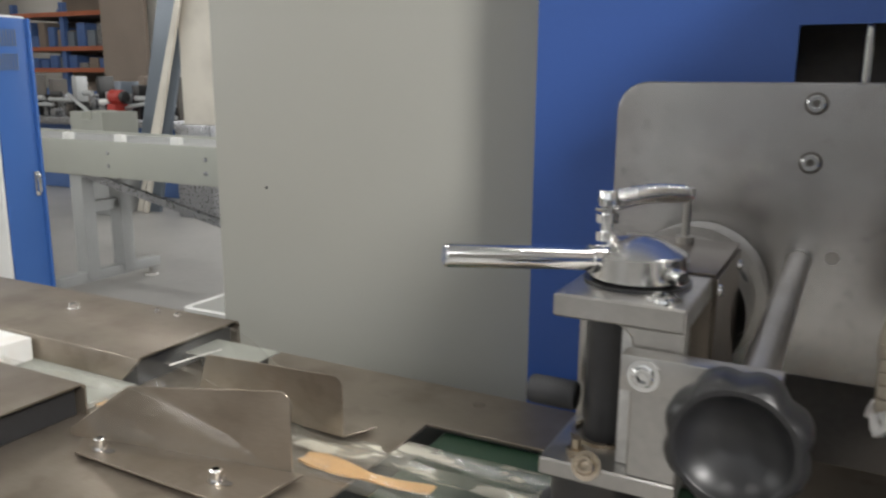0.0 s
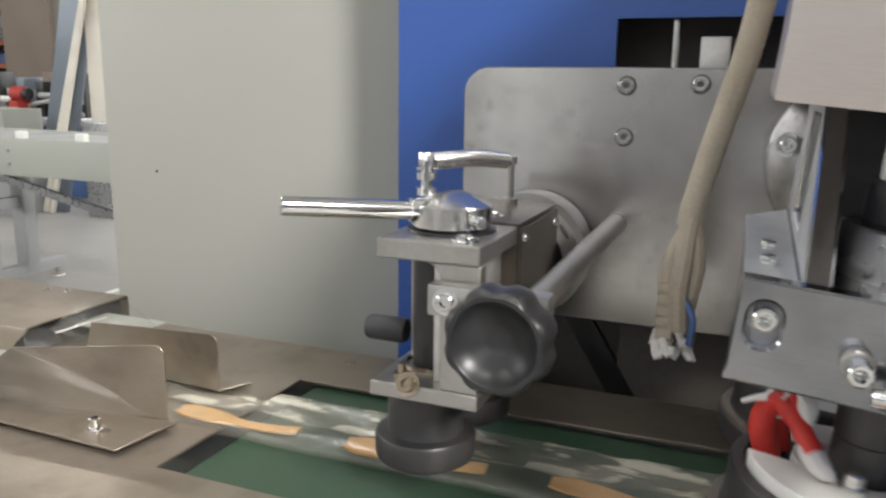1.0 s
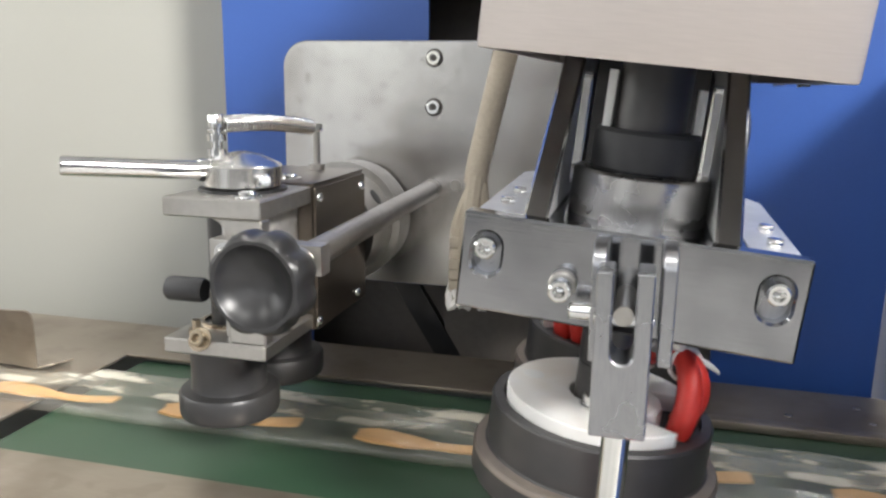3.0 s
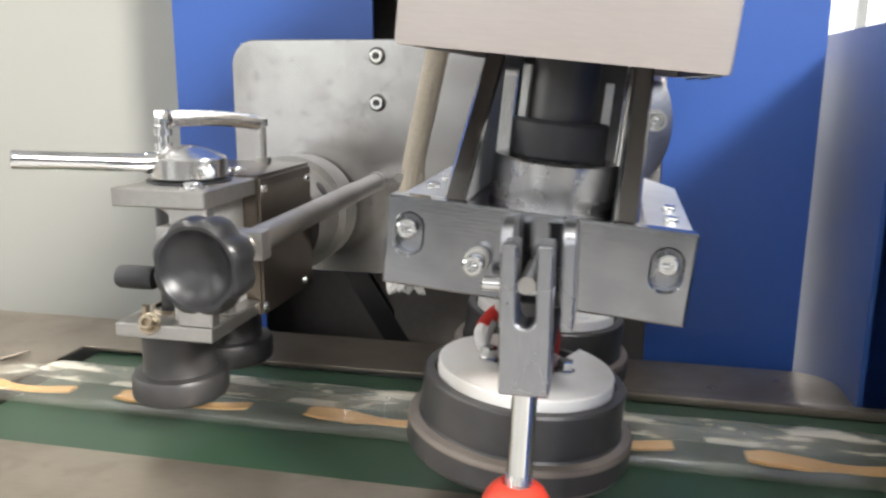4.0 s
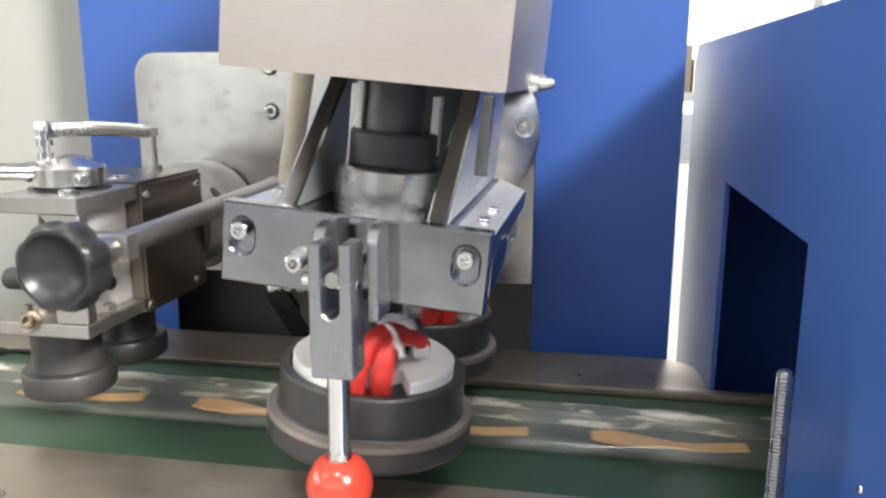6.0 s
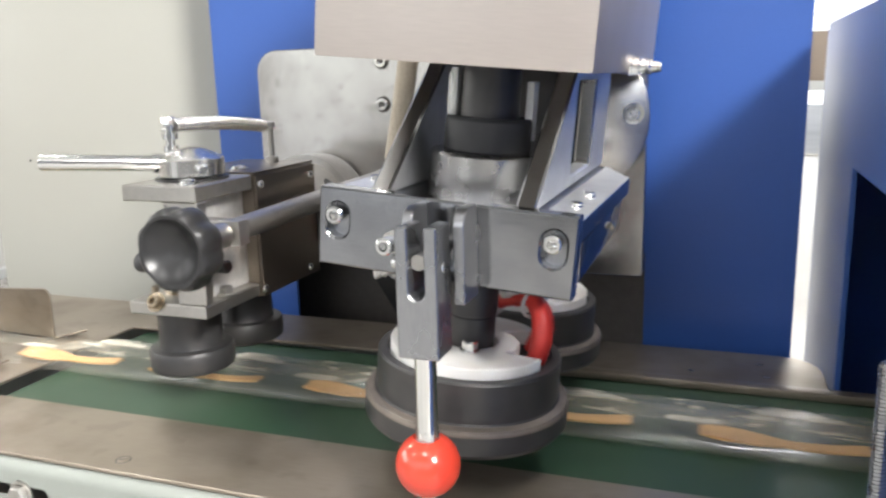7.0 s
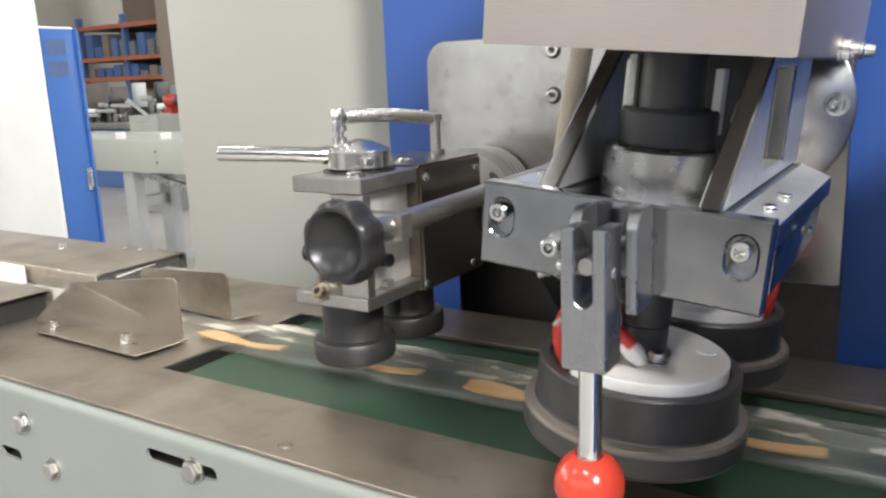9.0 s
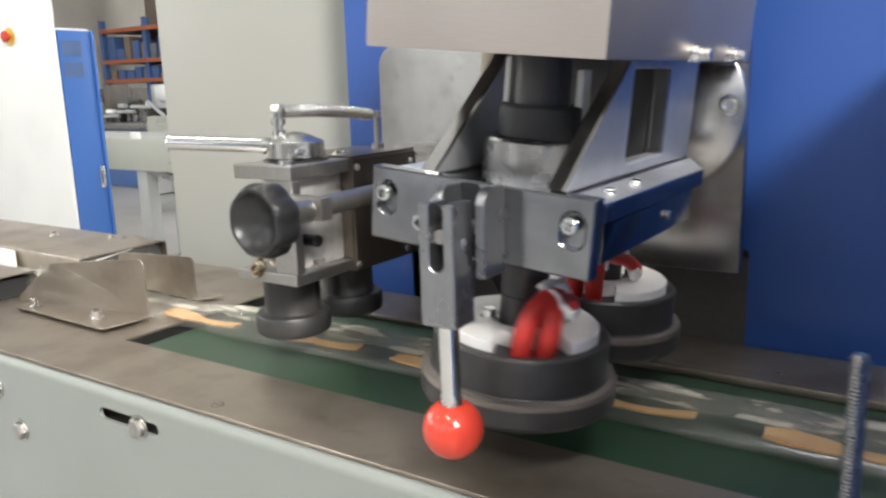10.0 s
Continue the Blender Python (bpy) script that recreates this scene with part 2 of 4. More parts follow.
AX_X = pose(0, 0, 0, 0, 90)        # local z turned to world +x


def part(name, bm, material, parent=None, label="", angle=35):
    me = bpy.data.meshes.new(name)
    bmesh.ops.recalc_face_normals(bm, faces=bm.faces)
    bm.to_mesh(me)
    bm.free()
    for p in me.polygons:
        p.use_smooth = True
    me.set_sharp_from_angle(angle=radians(angle))
    me.materials.append(material)
    ob = new(name, me)
    if parent:
        ob.parent = parent
    if label:
        ob["label"] = label
    return ob


def thing(name, m, label, category, group="", kind=""):
    ob = new(name)
    ob.empty_display_size = 0.02
    ob.matrix_world = m
    return tagged(ob, label, category, group, kind)


def box(bm, x0, x1, y0, y1, z0, z1, bevel=0.0, m=I4, seg=2):
    g = bmesh.ops.create_cube(bm, size=1, matrix=m @ Matrix.Translation(((x0 + x1) / 2, (y0 + y1) / 2, (z0 + z1) / 2)) @ Matrix.Diagonal((x1 - x0, y1 - y0, z1 - z0, 1)))
    if bevel:
        es = list({e for v in g["verts"] for e in v.link_edges})
        bmesh.ops.bevel(bm, geom=es, offset=bevel, segments=seg, affect="EDGES", profile=0.6)
    return bm


def boxed(*a, **k):
    return box(bmesh.new(), *a, **k)


def lathe(bm, profile, m=I4, seg=32):
    """A turned body about local z; profile: (radius, height) from bottom to top."""
    rings = []
    for r, z in profile:
        if r < 1e-6:
            rings.append([bm.verts.new(m @ Vector((0, 0, z)))])
        else:
            rings.append([bm.verts.new(m @ Vector((r * math.cos(2 * math.pi * i / seg), r * math.sin(2 * math.pi * i / seg), z))) for i in range(seg)])
    for a, b in zip(rings, rings[1:]):
        for i in range(seg):
            j = (i + 1) % seg
            if len(a) == 1 and len(b) == 1:
                continue
            if len(a) == 1:
                bm.faces.new((a[0], b[j], b[i]))
            elif len(b) == 1:
                bm.faces.new((a[i], a[j], b[0]))
            else:
                bm.faces.new((a[i], a[j], b[j], b[i]))
    return bm


def turned(profile, m=I4, seg=32):
    return lathe(bmesh.new(), profile, m, seg)


def rod(p0, p1, r, seg=16, bevel=0.0, bm=None):
    p0, p1 = Vector(p0), Vector(p1)
    d = (p1 - p0).length
    m = Matrix.Translation(p0) @ (p1 - p0).to_track_quat("Z", "Y").to_matrix().to_4x4()
    c = min(bevel, r * 0.9)
    prof = [(0, 0), (r - c, 0), (r, c), (r, d - c), (r - c, d), (0, d)] if c else [(0, 0), (r, 0), (r, d), (0, d)]
    return lathe(bm if bm else bmesh.new(), prof, m, seg)


def tube(points, r, seg=10, smooth=4, bm=None, radii=None):
    """A round tube along a smooth line through the points."""
    bm = bm if bm else bmesh.new()
    P = [Vector(p) for p in points]
    line, rr = [], []
    for i in range(len(P) - 1):
        a, b, c, d = P[max(i - 1, 0)], P[i], P[i + 1], P[min(i + 2, len(P) - 1)]
        for k in range(smooth):
            t = k / smooth
            line.append(0.5 * ((2 * b) + (c - a) * t + (2 * a - 5 * b + 4 * c - d) * t * t + (3 * b - a - 3 * c + d) * t ** 3))
            rr.append((radii[i] * (1 - t) + radii[i + 1] * t) if radii else r)
    line.append(P[-1])
    rr.append(radii[-1] if radii else r)
    up = Vector((0.31, 0.17, 0.93)).normalized()
    rings = []
    for i, p in enumerate(line):
        t = (line[min(i + 1, len(line) - 1)] - line[max(i - 1, 0)]).normalized()
        u = (up - t * up.dot(t)).normalized()
        up = u
        w = t.cross(u)
        rings.append([bm.verts.new(p + rr[i] * (u * math.cos(2 * math.pi * k / seg) + w * math.sin(2 * math.pi * k / seg))) for k in range(seg)])
    for a, b in zip(rings, rings[1:]):
        for k in range(seg):
            bm.faces.new((a[k], a[(k + 1) % seg], b[(k + 1) % seg], b[k]))
    bm.faces.new(rings[0][::-1])
    bm.faces.new(rings[-1])
    return bm


def rrect(x0, x1, y0, y1, r, n=6):
    """A rounded rectangle as a loop; r: one radius, or four from lower left counter-clockwise."""
    rs = [r] * 4 if isinstance(r, (int, float)) else r
    out = []
    for (cx, cy, sx, sy, a0), q in zip(((x0, y0, 1, 1, 180), (x1, y0, -1, 1, 270), (x1, y1, -1, -1, 0), (x0, y1, 1, -1, 90)), rs):
        if q <= 0:
            out.append((cx, cy))
            continue
        for k in range(n + 1):
            a = radians(a0 + 90 * k / n)
            out.append((cx + sx * q + q * math.cos(a), cy + sy * q + q * math.sin(a)))
    return out


def circle(cx, cy, r, n=24):
    return [(cx + r * math.cos(2 * math.pi * k / n), cy + r * math.sin(2 * math.pi * k / n)) for k in range(n)]


def sheet(loops, t, m=I4, bevel=0.0, bm=None):
    """A flat plate in local xy, thickness t along local z; the first loop is its outline, the others are holes."""
    own = bmesh.new()
    edges = []
    for lp in loops:
        vs = [own.verts.new((x, y, 0)) for x, y in lp]
        edges += [own.edges.new((vs[i], vs[(i + 1) % len(vs)])) for i in range(len(vs))]
    bmesh.ops.triangle_fill(own, use_beauty=True, use_dissolve=False, edges=edges)
    rim = [e for e in own.edges if len(e.link_faces) == 1]
    g = bmesh.ops.extrude_face_region(own, geom=list(own.faces))
    top = [v for v in g["geom"] if isinstance(v, bmesh.types.BMVert)]
    bmesh.ops.translate(own, verts=top, vec=(0, 0, t))
    bmesh.ops.recalc_face_normals(own, faces=own.faces)
    if bevel:
        sharp = [e for e in own.edges if len(e.link_faces) == 2 and abs(e.calc_face_angle(0)) > 1.2]
        bmesh.ops.bevel(own, geom=sharp, offset=bevel, segments=1, affect="EDGES")
    own.transform(m)
    if bm is None:
        return own
    me = bpy.data.meshes.new("tmp")
    own.to_mesh(me)
    own.free()
    bm.from_mesh(me)
    bpy.data.meshes.remove(me)
    return bm


XZ = pose(0, 0, 0, 90)             # a sheet's local y turned to z; its thickness runs towards -y


def screw(name, parent, m, r=0.0065, h=0.006, material=None, washer=True, label=""):
    """A socket head screw along local z, standing on the plane z = 0."""
    bm = bmesh.new()
    if washer:
        lathe(bm, [(0, 0), (r * 1.5, 0), (r * 1.5, 0.0012), (r, 0.0013)], m, 20)
    lathe(bm, [(r, 0.001), (r, h - 0.0008), (r - 0.0008, h)], m, 20)
    s = 6
    lathe(bm, [(r - 0.0008, h), (r * 0.55, h)], m, 20)
    lathe(bm, [(r * 0.55, h), (r * 0.5, h - 0.55 * h), (0, h - 0.6 * h)], m, s)
    return part(name, bm, material or CHROME, parent, label)


def hexbolt(parent, m, r=0.008, h=0.006, name="hex_bolt", material=None):
    bm = bmesh.new()
    lathe(bm, [(0, 0), (r * 1.25, 0), (r * 1.25, 0.0015), (r, 0.0016)], m, 20)
    lathe(bm, [(r, 0.0015), (r, h - 0.001), (r * 0.85, h), (0, h)], m, 6)
    return part(name, bm, material or SATIN, parent, "", 25)


def pan_head(name, parent, m, r=0.004, h=0.0025, material=None):
    bm = turned([(0, 0), (r, 0), (r * 0.92, h * 0.6), (r * 0.5, h), (0, h * 1.05)], m, 14)
    return part(name, bm, material or CHROME, parent)


T = 0.95                           # the table's top

# ---- hall ----
tagged(part("floor", boxed(-12, 9, -7, 12, -0.2, 0), CONCRETE), "grey worn concrete factory floor", "floor", kind="structure")
tagged(part("ceiling", sheet([rrect(-12, 9, -7, 12, 0), rrect(3.9, 5.5, -4.4, -2.8, 0)], 0.2, Matrix.Translation((0, 0, 5.5))), CEILING), "pale sheet metal hall ceiling", "ceiling", kind="structure")
NORTH_WIN = [(-9.0, -5.2), (-4.6, -0.8), (-0.2, 3.6), (4.2, 8.0)]
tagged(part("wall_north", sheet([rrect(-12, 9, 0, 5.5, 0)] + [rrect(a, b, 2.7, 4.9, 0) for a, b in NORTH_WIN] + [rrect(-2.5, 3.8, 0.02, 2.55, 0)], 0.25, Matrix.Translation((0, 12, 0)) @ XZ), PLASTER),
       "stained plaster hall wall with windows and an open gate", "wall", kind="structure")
# never in view: dark tone and gate opening only shape the reflections
tagged(part("wall_south", sheet([rrect(-12, 9, 0, 5.5, 0)] + [rrect(a, b, 2.3, 4.9, 0) for a, b in ((-8.0, -4.0), (-3.5, 0.5), (1.0, 5.0))] + [rrect(-5.6, -1.9, 0.02, 2.2, 0)], 0.25, Matrix.Translation((0, -7, 0)) @ XZ), SOUTH_DIM), "unseen hall wall, toned dark for reflections, with assumed windows and gate", "wall", kind="structure")
WEST_WIN = [(-6.5, -2.2), (-1.6, 2.7)]
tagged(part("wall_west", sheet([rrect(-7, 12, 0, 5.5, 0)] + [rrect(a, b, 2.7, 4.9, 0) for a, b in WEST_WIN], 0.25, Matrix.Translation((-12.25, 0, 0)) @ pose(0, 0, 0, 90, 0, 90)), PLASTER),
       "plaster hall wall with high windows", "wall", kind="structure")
tagged(part("wall_east", sheet([rrect(-7, 12, 0, 5.5, 0)], 0.25, Matrix.Translation((9, 0, 0)) @ pose(0, 0, 0, 90, 0, 90)), PLASTER),
       "plain plaster hall wall", "wall", kind="structure")


tagged(part("ground", sheet([rrect(-60, 60, -60, 80, 0), rrect(-12.26, 9.26, -7.26, 12.26, 0)], 0.2, Matrix.Translation((0, 0, -0.22))), CONCRETE), "pale concrete yard outside the gates", "ground", kind="structure")
# added glowing sheet; its emission stands in for the daylight beyond the gate
OUTSIDE_GLOW = mat("outside_daylight_glow", (0.9, 0.93, 0.95), 0.9, emit=1.2)
tagged(part("backdrop", boxed(-40, 40, 30, 30.2, -0.02, 12), OUTSIDE_GLOW), "glowing sheet that stands in for daylight outside the gate", "backdrop", kind="structure")


def hall_window(x0, x1, number):
    w = thing("window_%d" % number, Matrix.Translation(((x0 + x1) / 2, 11.87, 2.7)), "high steel framed factory window", "window", kind="structure")
    h = (x1 - x0) / 2
    part("window_frame", sheet([rrect(-h, h, 0, 2.2, 0), rrect(-h + 0.06, -0.03, 0.06, 2.14, 0), rrect(0.03, h - 0.06, 0.06, 2.14, 0)], 0.05, XZ), GALV, w)


for k, (a, b) in enumerate(NORTH_WIN):
    hall_window(a, b, k + 1)

# unseen fixtures, added to go with the fill lamps
light_a = thing("ceiling_light", pose(0, 0, 5.36), "unseen white tube light added under the ceiling as fill", "ceiling light", "hall lights")
part("frame", boxed(-0.75, 0.75, -0.1, 0.1, 0.02, 0.1, 0.01), WHITE, light_a)
part("tube", rod((-0.72, 0, 0.0), (0.72, 0, 0.0), 0.016), TUBE_GLOW, light_a)
light_a.matrix_world = pose(TUBES[0][0], TUBES[0][1], 5.36)
for tx, ty in TUBES[1:]:
    copy_thing(light_a, pose(tx, ty, 5.36))


# ---- machine table ----
table = thing("machine_table", pose(0, 0, 0), "packing machine table with steel top and grey front panel", "machine table")
part("tabletop", sheet([[(-1.05, -0.014), (0.301, -0.014), (0.301, 0.068), (-0.394, 0.068), (-0.391, 0.257), (0.299, 0.267), (0.298, 0.305)]
                       + [(0.265 + 0.033 * math.cos(radians(a)), 0.309 + 0.033 * math.sin(radians(a))) for a in (0, 22, 45, 67, 90)] + [(-1.05, 0.342)]], 0.003,
                       Matrix.Translation((0, 0, T - 0.003)), 0.0006), TABLE_STEEL, table, "brushed steel tabletop with brown stains")
slot1 = rrect(-0.309, -0.229, 0.918, 0.929, 0.0054)
slot2 = rrect(-0.527, -0.494, 0.871, 0.882, 0.0054)
fp = sheet([[(-1.05, 0.25), (0.302, 0.25), (0.302, 0.9385), (-1.05, 0.9385)], slot1, slot2], 0.003, Matrix.Translation((0, -0.017, 0)) @ XZ)
part("front_panel", fp, LIGHT_GREY, table, "light grey painted sheet panel with slots")
bend = bmesh.new()
prev = None
for k in range(7):
    a = radians(90 * k / 6)
    y, z = -0.0125 - 0.0075 * math.sin(a), 0.9385 + 0.0075 * math.cos(a)
    row = [bend.verts.new((-1.05, y, z)), bend.verts.new((0.302, y, z))]
    if prev:
        bend.faces.new((prev[0], prev[1], row[1], row[0]))
    prev = row
part("panel_bend", bend, LIGHT_GREY, table)
part("frame_rail", boxed(-1.05, 0.302, 0.0, 0.03, 0.80, 0.935), DARK, table)
part("rear_rail", boxed(-1.05, 0.26, 0.318, 0.338, 0.80, T - 0.0035), GALV, table)
for lx in (-1.0, 0.25):
    for ly in (0.03, 0.29):
        part("leg", boxed(lx - 0.03, lx + 0.03, ly - 0.03, ly + 0.03, 0, 0.80, 0.004), LIGHT_GREY, table)
for bx, bz in ((-0.2535, 0.9225), (-0.481, 0.913), (-0.445, 0.8755)):
    hexbolt(table, Matrix.Translation((bx, -0.020, bz)) @ pose(0, 0, 0, 90, 0, 0), 0.0085, 0.0065)
for sx, sy in ((-0.178, 0.001), (-0.369, 0.315), (0.191, 0.284), (0.247, 0.314), (0.252, 0.284)):
    big = 1.0 if sx < 0 else 0.62
    flat = part("table_screw", turned([(0, 0.0004), (0.0040 * big, 0.0004), (0.0043 * big, 0.0002), (0.0044 * big, 0)], pose(sx, sy, T), 20), TABLE_STEEL if sx < 0 else LEVER_STEEL, table)
    # laid-on dark ring and bar: shade of countersink and slot as colour
    part("countersink", turned([(0.0044 * big, 0.0001), (0.0054 * big, 0.0003), (0.0056 * big, 0.0)], pose(sx, sy, T), 20), DARK, flat, "dark ring painted as the countersink's shade")
    part("screw_slot", boxed(-0.0032 * big, 0.0032 * big, -0.0005, 0.0005, 0.0003, 0.0006, 0, pose(sx, sy, T, 0, 0, 30)), DARK, flat, "dark bar painted as the screw slot's shade")

belt = thing("conveyor_belt", pose(0, 0, 0), "dark green smooth rubber conveyor belt set into the table", "conveyor belt")
part("belt", sheet([rrect(-0.378, 1.6, -0.004, 0.004, 0.0039)], 0.186, Matrix.Translation((0, 0.261, T - 0.010)) @ XZ), GREEN, belt)
part("bed_plate", boxed(-0.37, 1.6, 0.08, 0.25, T - 0.028, T - 0.016), GALV, belt)
part("edge_rail", boxed(-0.388, 1.6, 0.0685, 0.0715, T - 0.04, T - 0.004), GALV, belt)
part("rear_guide_rail", boxed(0.06, 0.56, 0.2535, 0.2655, T - 0.0055, T + 0.002, 0.002), TABLE_STEEL, belt, "low dark steel rail along the belt")

# ---- rear housing ----
rear = thing("machine_housing", pose(0, 0, 0), "tall machine housing with blue and grey painted panels", "machine housing")
hole_top = rrect(-0.137, 0.10, 1.20, 1.283, 0.002)
hole_low = rrect(-0.262, 0.139, 0.86, 1.03, 0.002)
part("blue_panel", sheet([rrect(-0.352, 0.278, 0.15, 1.6, 0.001), hole_top, hole_low], 0.004, Matrix.Translation((0, 0.394, 0)) @ XZ), BLUE, rear, "blue painted sheet panel with openings")
part("blue_side_panel", boxed(-0.352, -0.349, 0.3945, 0.477, 0.15, 1.6), BLUE, rear)
part("blue_end_panel", boxed(0.275, 0.278, 0.3945, 0.56, 0.15, 1.6), BLUE, rear)
part("back_panel", boxed(-0.83, 0.278, 0.5605, 0.5635, 0.15, 1.6), GREIGE, rear)
part("grey_panel", boxed(-0.826, -0.353, 0.478, 0.482, 0.15, 1.6, 0.0015), GREIGE, rear, "warm grey painted sheet panel")
part("grey_end_panel", boxed(-0.826, -0.823, 0.4825, 0.56, 0.15, 1.6), GREIGE, rear)
part("top_panel", boxed(-0.826, 0.278, 0.40, 0.56, 1.6, 1.604), GREIGE, rear)
part("plinth", boxed(-0.80, 0.26, 0.42, 0.54, 0.0, 0.15), DARK, rear)
# dark wall and sheet put the shade inside the openings into their colour
part("inner_shade_wall", boxed(-0.34, 0.27, 0.475, 0.485, 0.70, 1.5), DARK, rear)
part("cross_strut", boxed(-0.012, 0.012, 0.40, 0.41, -0.12, 0.12, 0.001, pose(-0.155, 0, 0.99, 0, -32, 0)), BLACK, rear)
part("opening_shade_sheet", boxed(-0.12, 0.1445, 0.4005, 0.406, 0.90, 1.02), DARK, rear)
part("inner_rod", rod((-0.088, 0.412, 1.20), (-0.088, 0.412, 1.34), 0.004), CHROME, rear)
part("inner_block", boxed(-0.066, -0.040, 0.405, 0.425, 1.20, 1.268, 0.002), SATIN, rear)
coil = [(-0.020 + 0.011 * math.cos(a * 0.9), 0.412 + 0.011 * math.sin(a * 0.9), 1.19 + a * 0.0013) for a in range(70)]
part("inner_spring", tube(coil, 0.0016, 6, 1), RUBBER_AND_SHADE, rear)
pan_head("panel_rivet", rear, Matrix.Translation((-0.745, 0.478, 1.105)) @ pose(0, 0, 0, 90), 0.002, 0.001, BLACK)

# mounting plate for the heads
mount = thing("mounting_plate", pose(0, 0.348, 0), "stained brushed steel mounting plate with socket screws", "steel plate")
part("plate", sheet([rrect(-0.262, 0.142, 1.018, 1.2395, (0.004, 0.004, 0.024, 0.024), 8)], 0.010, XZ, 0.001), PLATE_STEEL, mount)
part("stand_off", boxed(-0.20, 0.10, 0.0005, 0.045, 1.06, 1.19), SIDE_STEEL, mount)
for sx, sz in ((-0.117, 1.2245), (-0.058, 1.2265), (-0.117, 1.182)):
    m = Matrix.Translation((sx, -0.010, sz)) @ pose(0, 0, 0, 90)
    screw("plate_screw", mount, m, 0.0064, 0.0045, CHROME, False)
    # dark ring and disc paint the shade around and inside the screw head
    part("counterbore", turned([(0.0066, 0.0006), (0.0078, 0.0008), (0.0082, 0.0001)], m, 24), DARK, mount, "dark ring painted as the counterbore's shade")
    part("socket", turned([(0, 0.0022), (0.0028, 0.0022), (0.0028, 0.0019), (0, 0.0019)], m, 6), DARK, mount, "dark disc painted as the socket's shade")
part("pin", turned([(0, 0), (0.0052, 0), (0.0048, 0.0012), (0, 0.0012)], Matrix.Translation((-0.096, -0.010, 1.113)) @ pose(0, 0, 0, 90), 18), SATIN, mount)

# ---- film feed unit ----
feed = thing("film_feed_unit", pose(0, 0, 0), "steel film pulling unit with small dark rollers over the belt", "feed unit")
# C-shaped bracket
part("upper_plate", sheet([rrect(-0.2175, -0.151, 0.072, 0.146, 0.0015)], 0.012, Matrix.Translation((0, 0, 1.122)), 0.001), SATIN, feed, "cast alloy plate")
part("lower_plate", sheet([rrect(-0.2225, -0.151, 0.072, 0.146, 0.0015)], 0.010, Matrix.Translation((0, 0, 1.033)), 0.001), SATIN, feed)
part("front_web", sheet([[(-0.176, 1.043), (-0.151, 1.043), (-0.151, 1.122), (-0.185, 1.122), (-0.180, 1.1195), (-0.177, 1.1165), (-0.176, 1.112)]], 0.011, Matrix.Translation((0, 0.084, 0)) @ XZ, 0.001), SATIN, feed)
part("back_web", boxed(-0.1845, -0.1615, 0.0845, 0.1465, 1.0432, 1.1218, 0.001), CAST, feed, "rough bright cast web")
part("shelf_bolt", turned([(0, 0), (0.0085, 0), (0.0085, 0.0015), (0.0055, 0.0016), (0.0055, 0.006), (0.004, 0.007), (0, 0.007)], pose(-0.1565, 0.107, 1.0432), 6), SATIN, feed)
part("lock_stud", rod((-0.1614, 0.096, 1.069), (-0.142, 0.092, 1.070), 0.0052, 14, 0.0012), BLACK, feed, "short black stud in the bracket")
part("block", boxed(-0.224, -0.151, 0.147, 0.246, 1.031, 1.1335, 0.001), SIDE_STEEL, feed, "dark burnished steel block")
part("side_plate", sheet([rrect(0.148, 0.245, 1.031, 1.1325, 0.002)], 0.0022, Matrix.Translation((-0.1508, 0, 0)) @ pose(0, 0, 0, 90, 0, 90), 0.0004), SIDE_STEEL, feed)
part("top_plate", boxed(-0.224, -0.150, 0.1475, 0.2455, 1.1338, 1.1355, 0.0005), SIDE_STEEL, feed)
for sy, sz in ((0.154, 1.125), (0.236, 1.123), (0.150, 1.0375), (0.226, 1.0385)):
    pan_head("side_screw", feed, Matrix.Translation((-0.1486, sy, sz)) @ AX_X, 0.0036, 0.0024)
screw("cap_screw", feed, pose(-0.164, 0.082, 1.134), 0.0058, 0.004)
screw("cap_screw", feed, pose(-0.176, 0.166, 1.1355), 0.0055, 0.0035)
screw("cap_screw", feed, pose(-0.212, 0.168, 1.1355), 0.005, 0.0035)
screw("cap_screw", feed, Matrix.Translation((-0.196, 0.0725, 1.0435)) @ pose(0, 0, 0, 60), 0.0052, 0.006, BRASS, True, "brass coloured socket screw")
part("brass_nut", turned([(0, 0), (0.0055, 0), (0.0055, 0.004), (0.003, 0.004), (0.003, 0.01), (0, 0.01)], pose(-0.205, 0.083, 1.043), 6), BRASS, feed)
part("bearing_ring", turned([(0.016, 0), (0.0185, 0), (0.0185, 0.0022), (0.016, 0.0022)], pose(-0.199, 0.114, 1.043)), BRASS, feed)
# flat black ring puts the dark recess under the hub into colour
part("hub_recess_shade", turned([(0, 0), (0.0285, 0), (0.0285, 0.0018), (0.0, 0.0024)], pose(-0.186, 0.117, 1.134)), BLACK, feed)
part("spindle", rod((-0.199, 0.114, 1.03), (-0.199, 0.114, 1.123), 0.0115, 24), ROLLER, feed, "dark vertical spindle")
part("guide_pin", rod((-0.219, 0.138, 1.043), (-0.219, 0.138, 1.122), 0.004), SATIN, feed)
part("rubber_stop", turned([(0, 0), (0.0075, 0.0), (0.0085, 0.002), (0.0085, 0.026), (0.0075, 0.028), (0, 0.028)], Matrix.Translation((-0.243, 0.112, 1.064)) @ AX_X, 20), RUBBER_AND_SHADE, feed)
# round collar towards the plate
cy = Matrix.Translation((-0.188, 0.246, 1.082)) @ AX_Y
ridges = [(0.046, 0), (0.046, 0.050)]
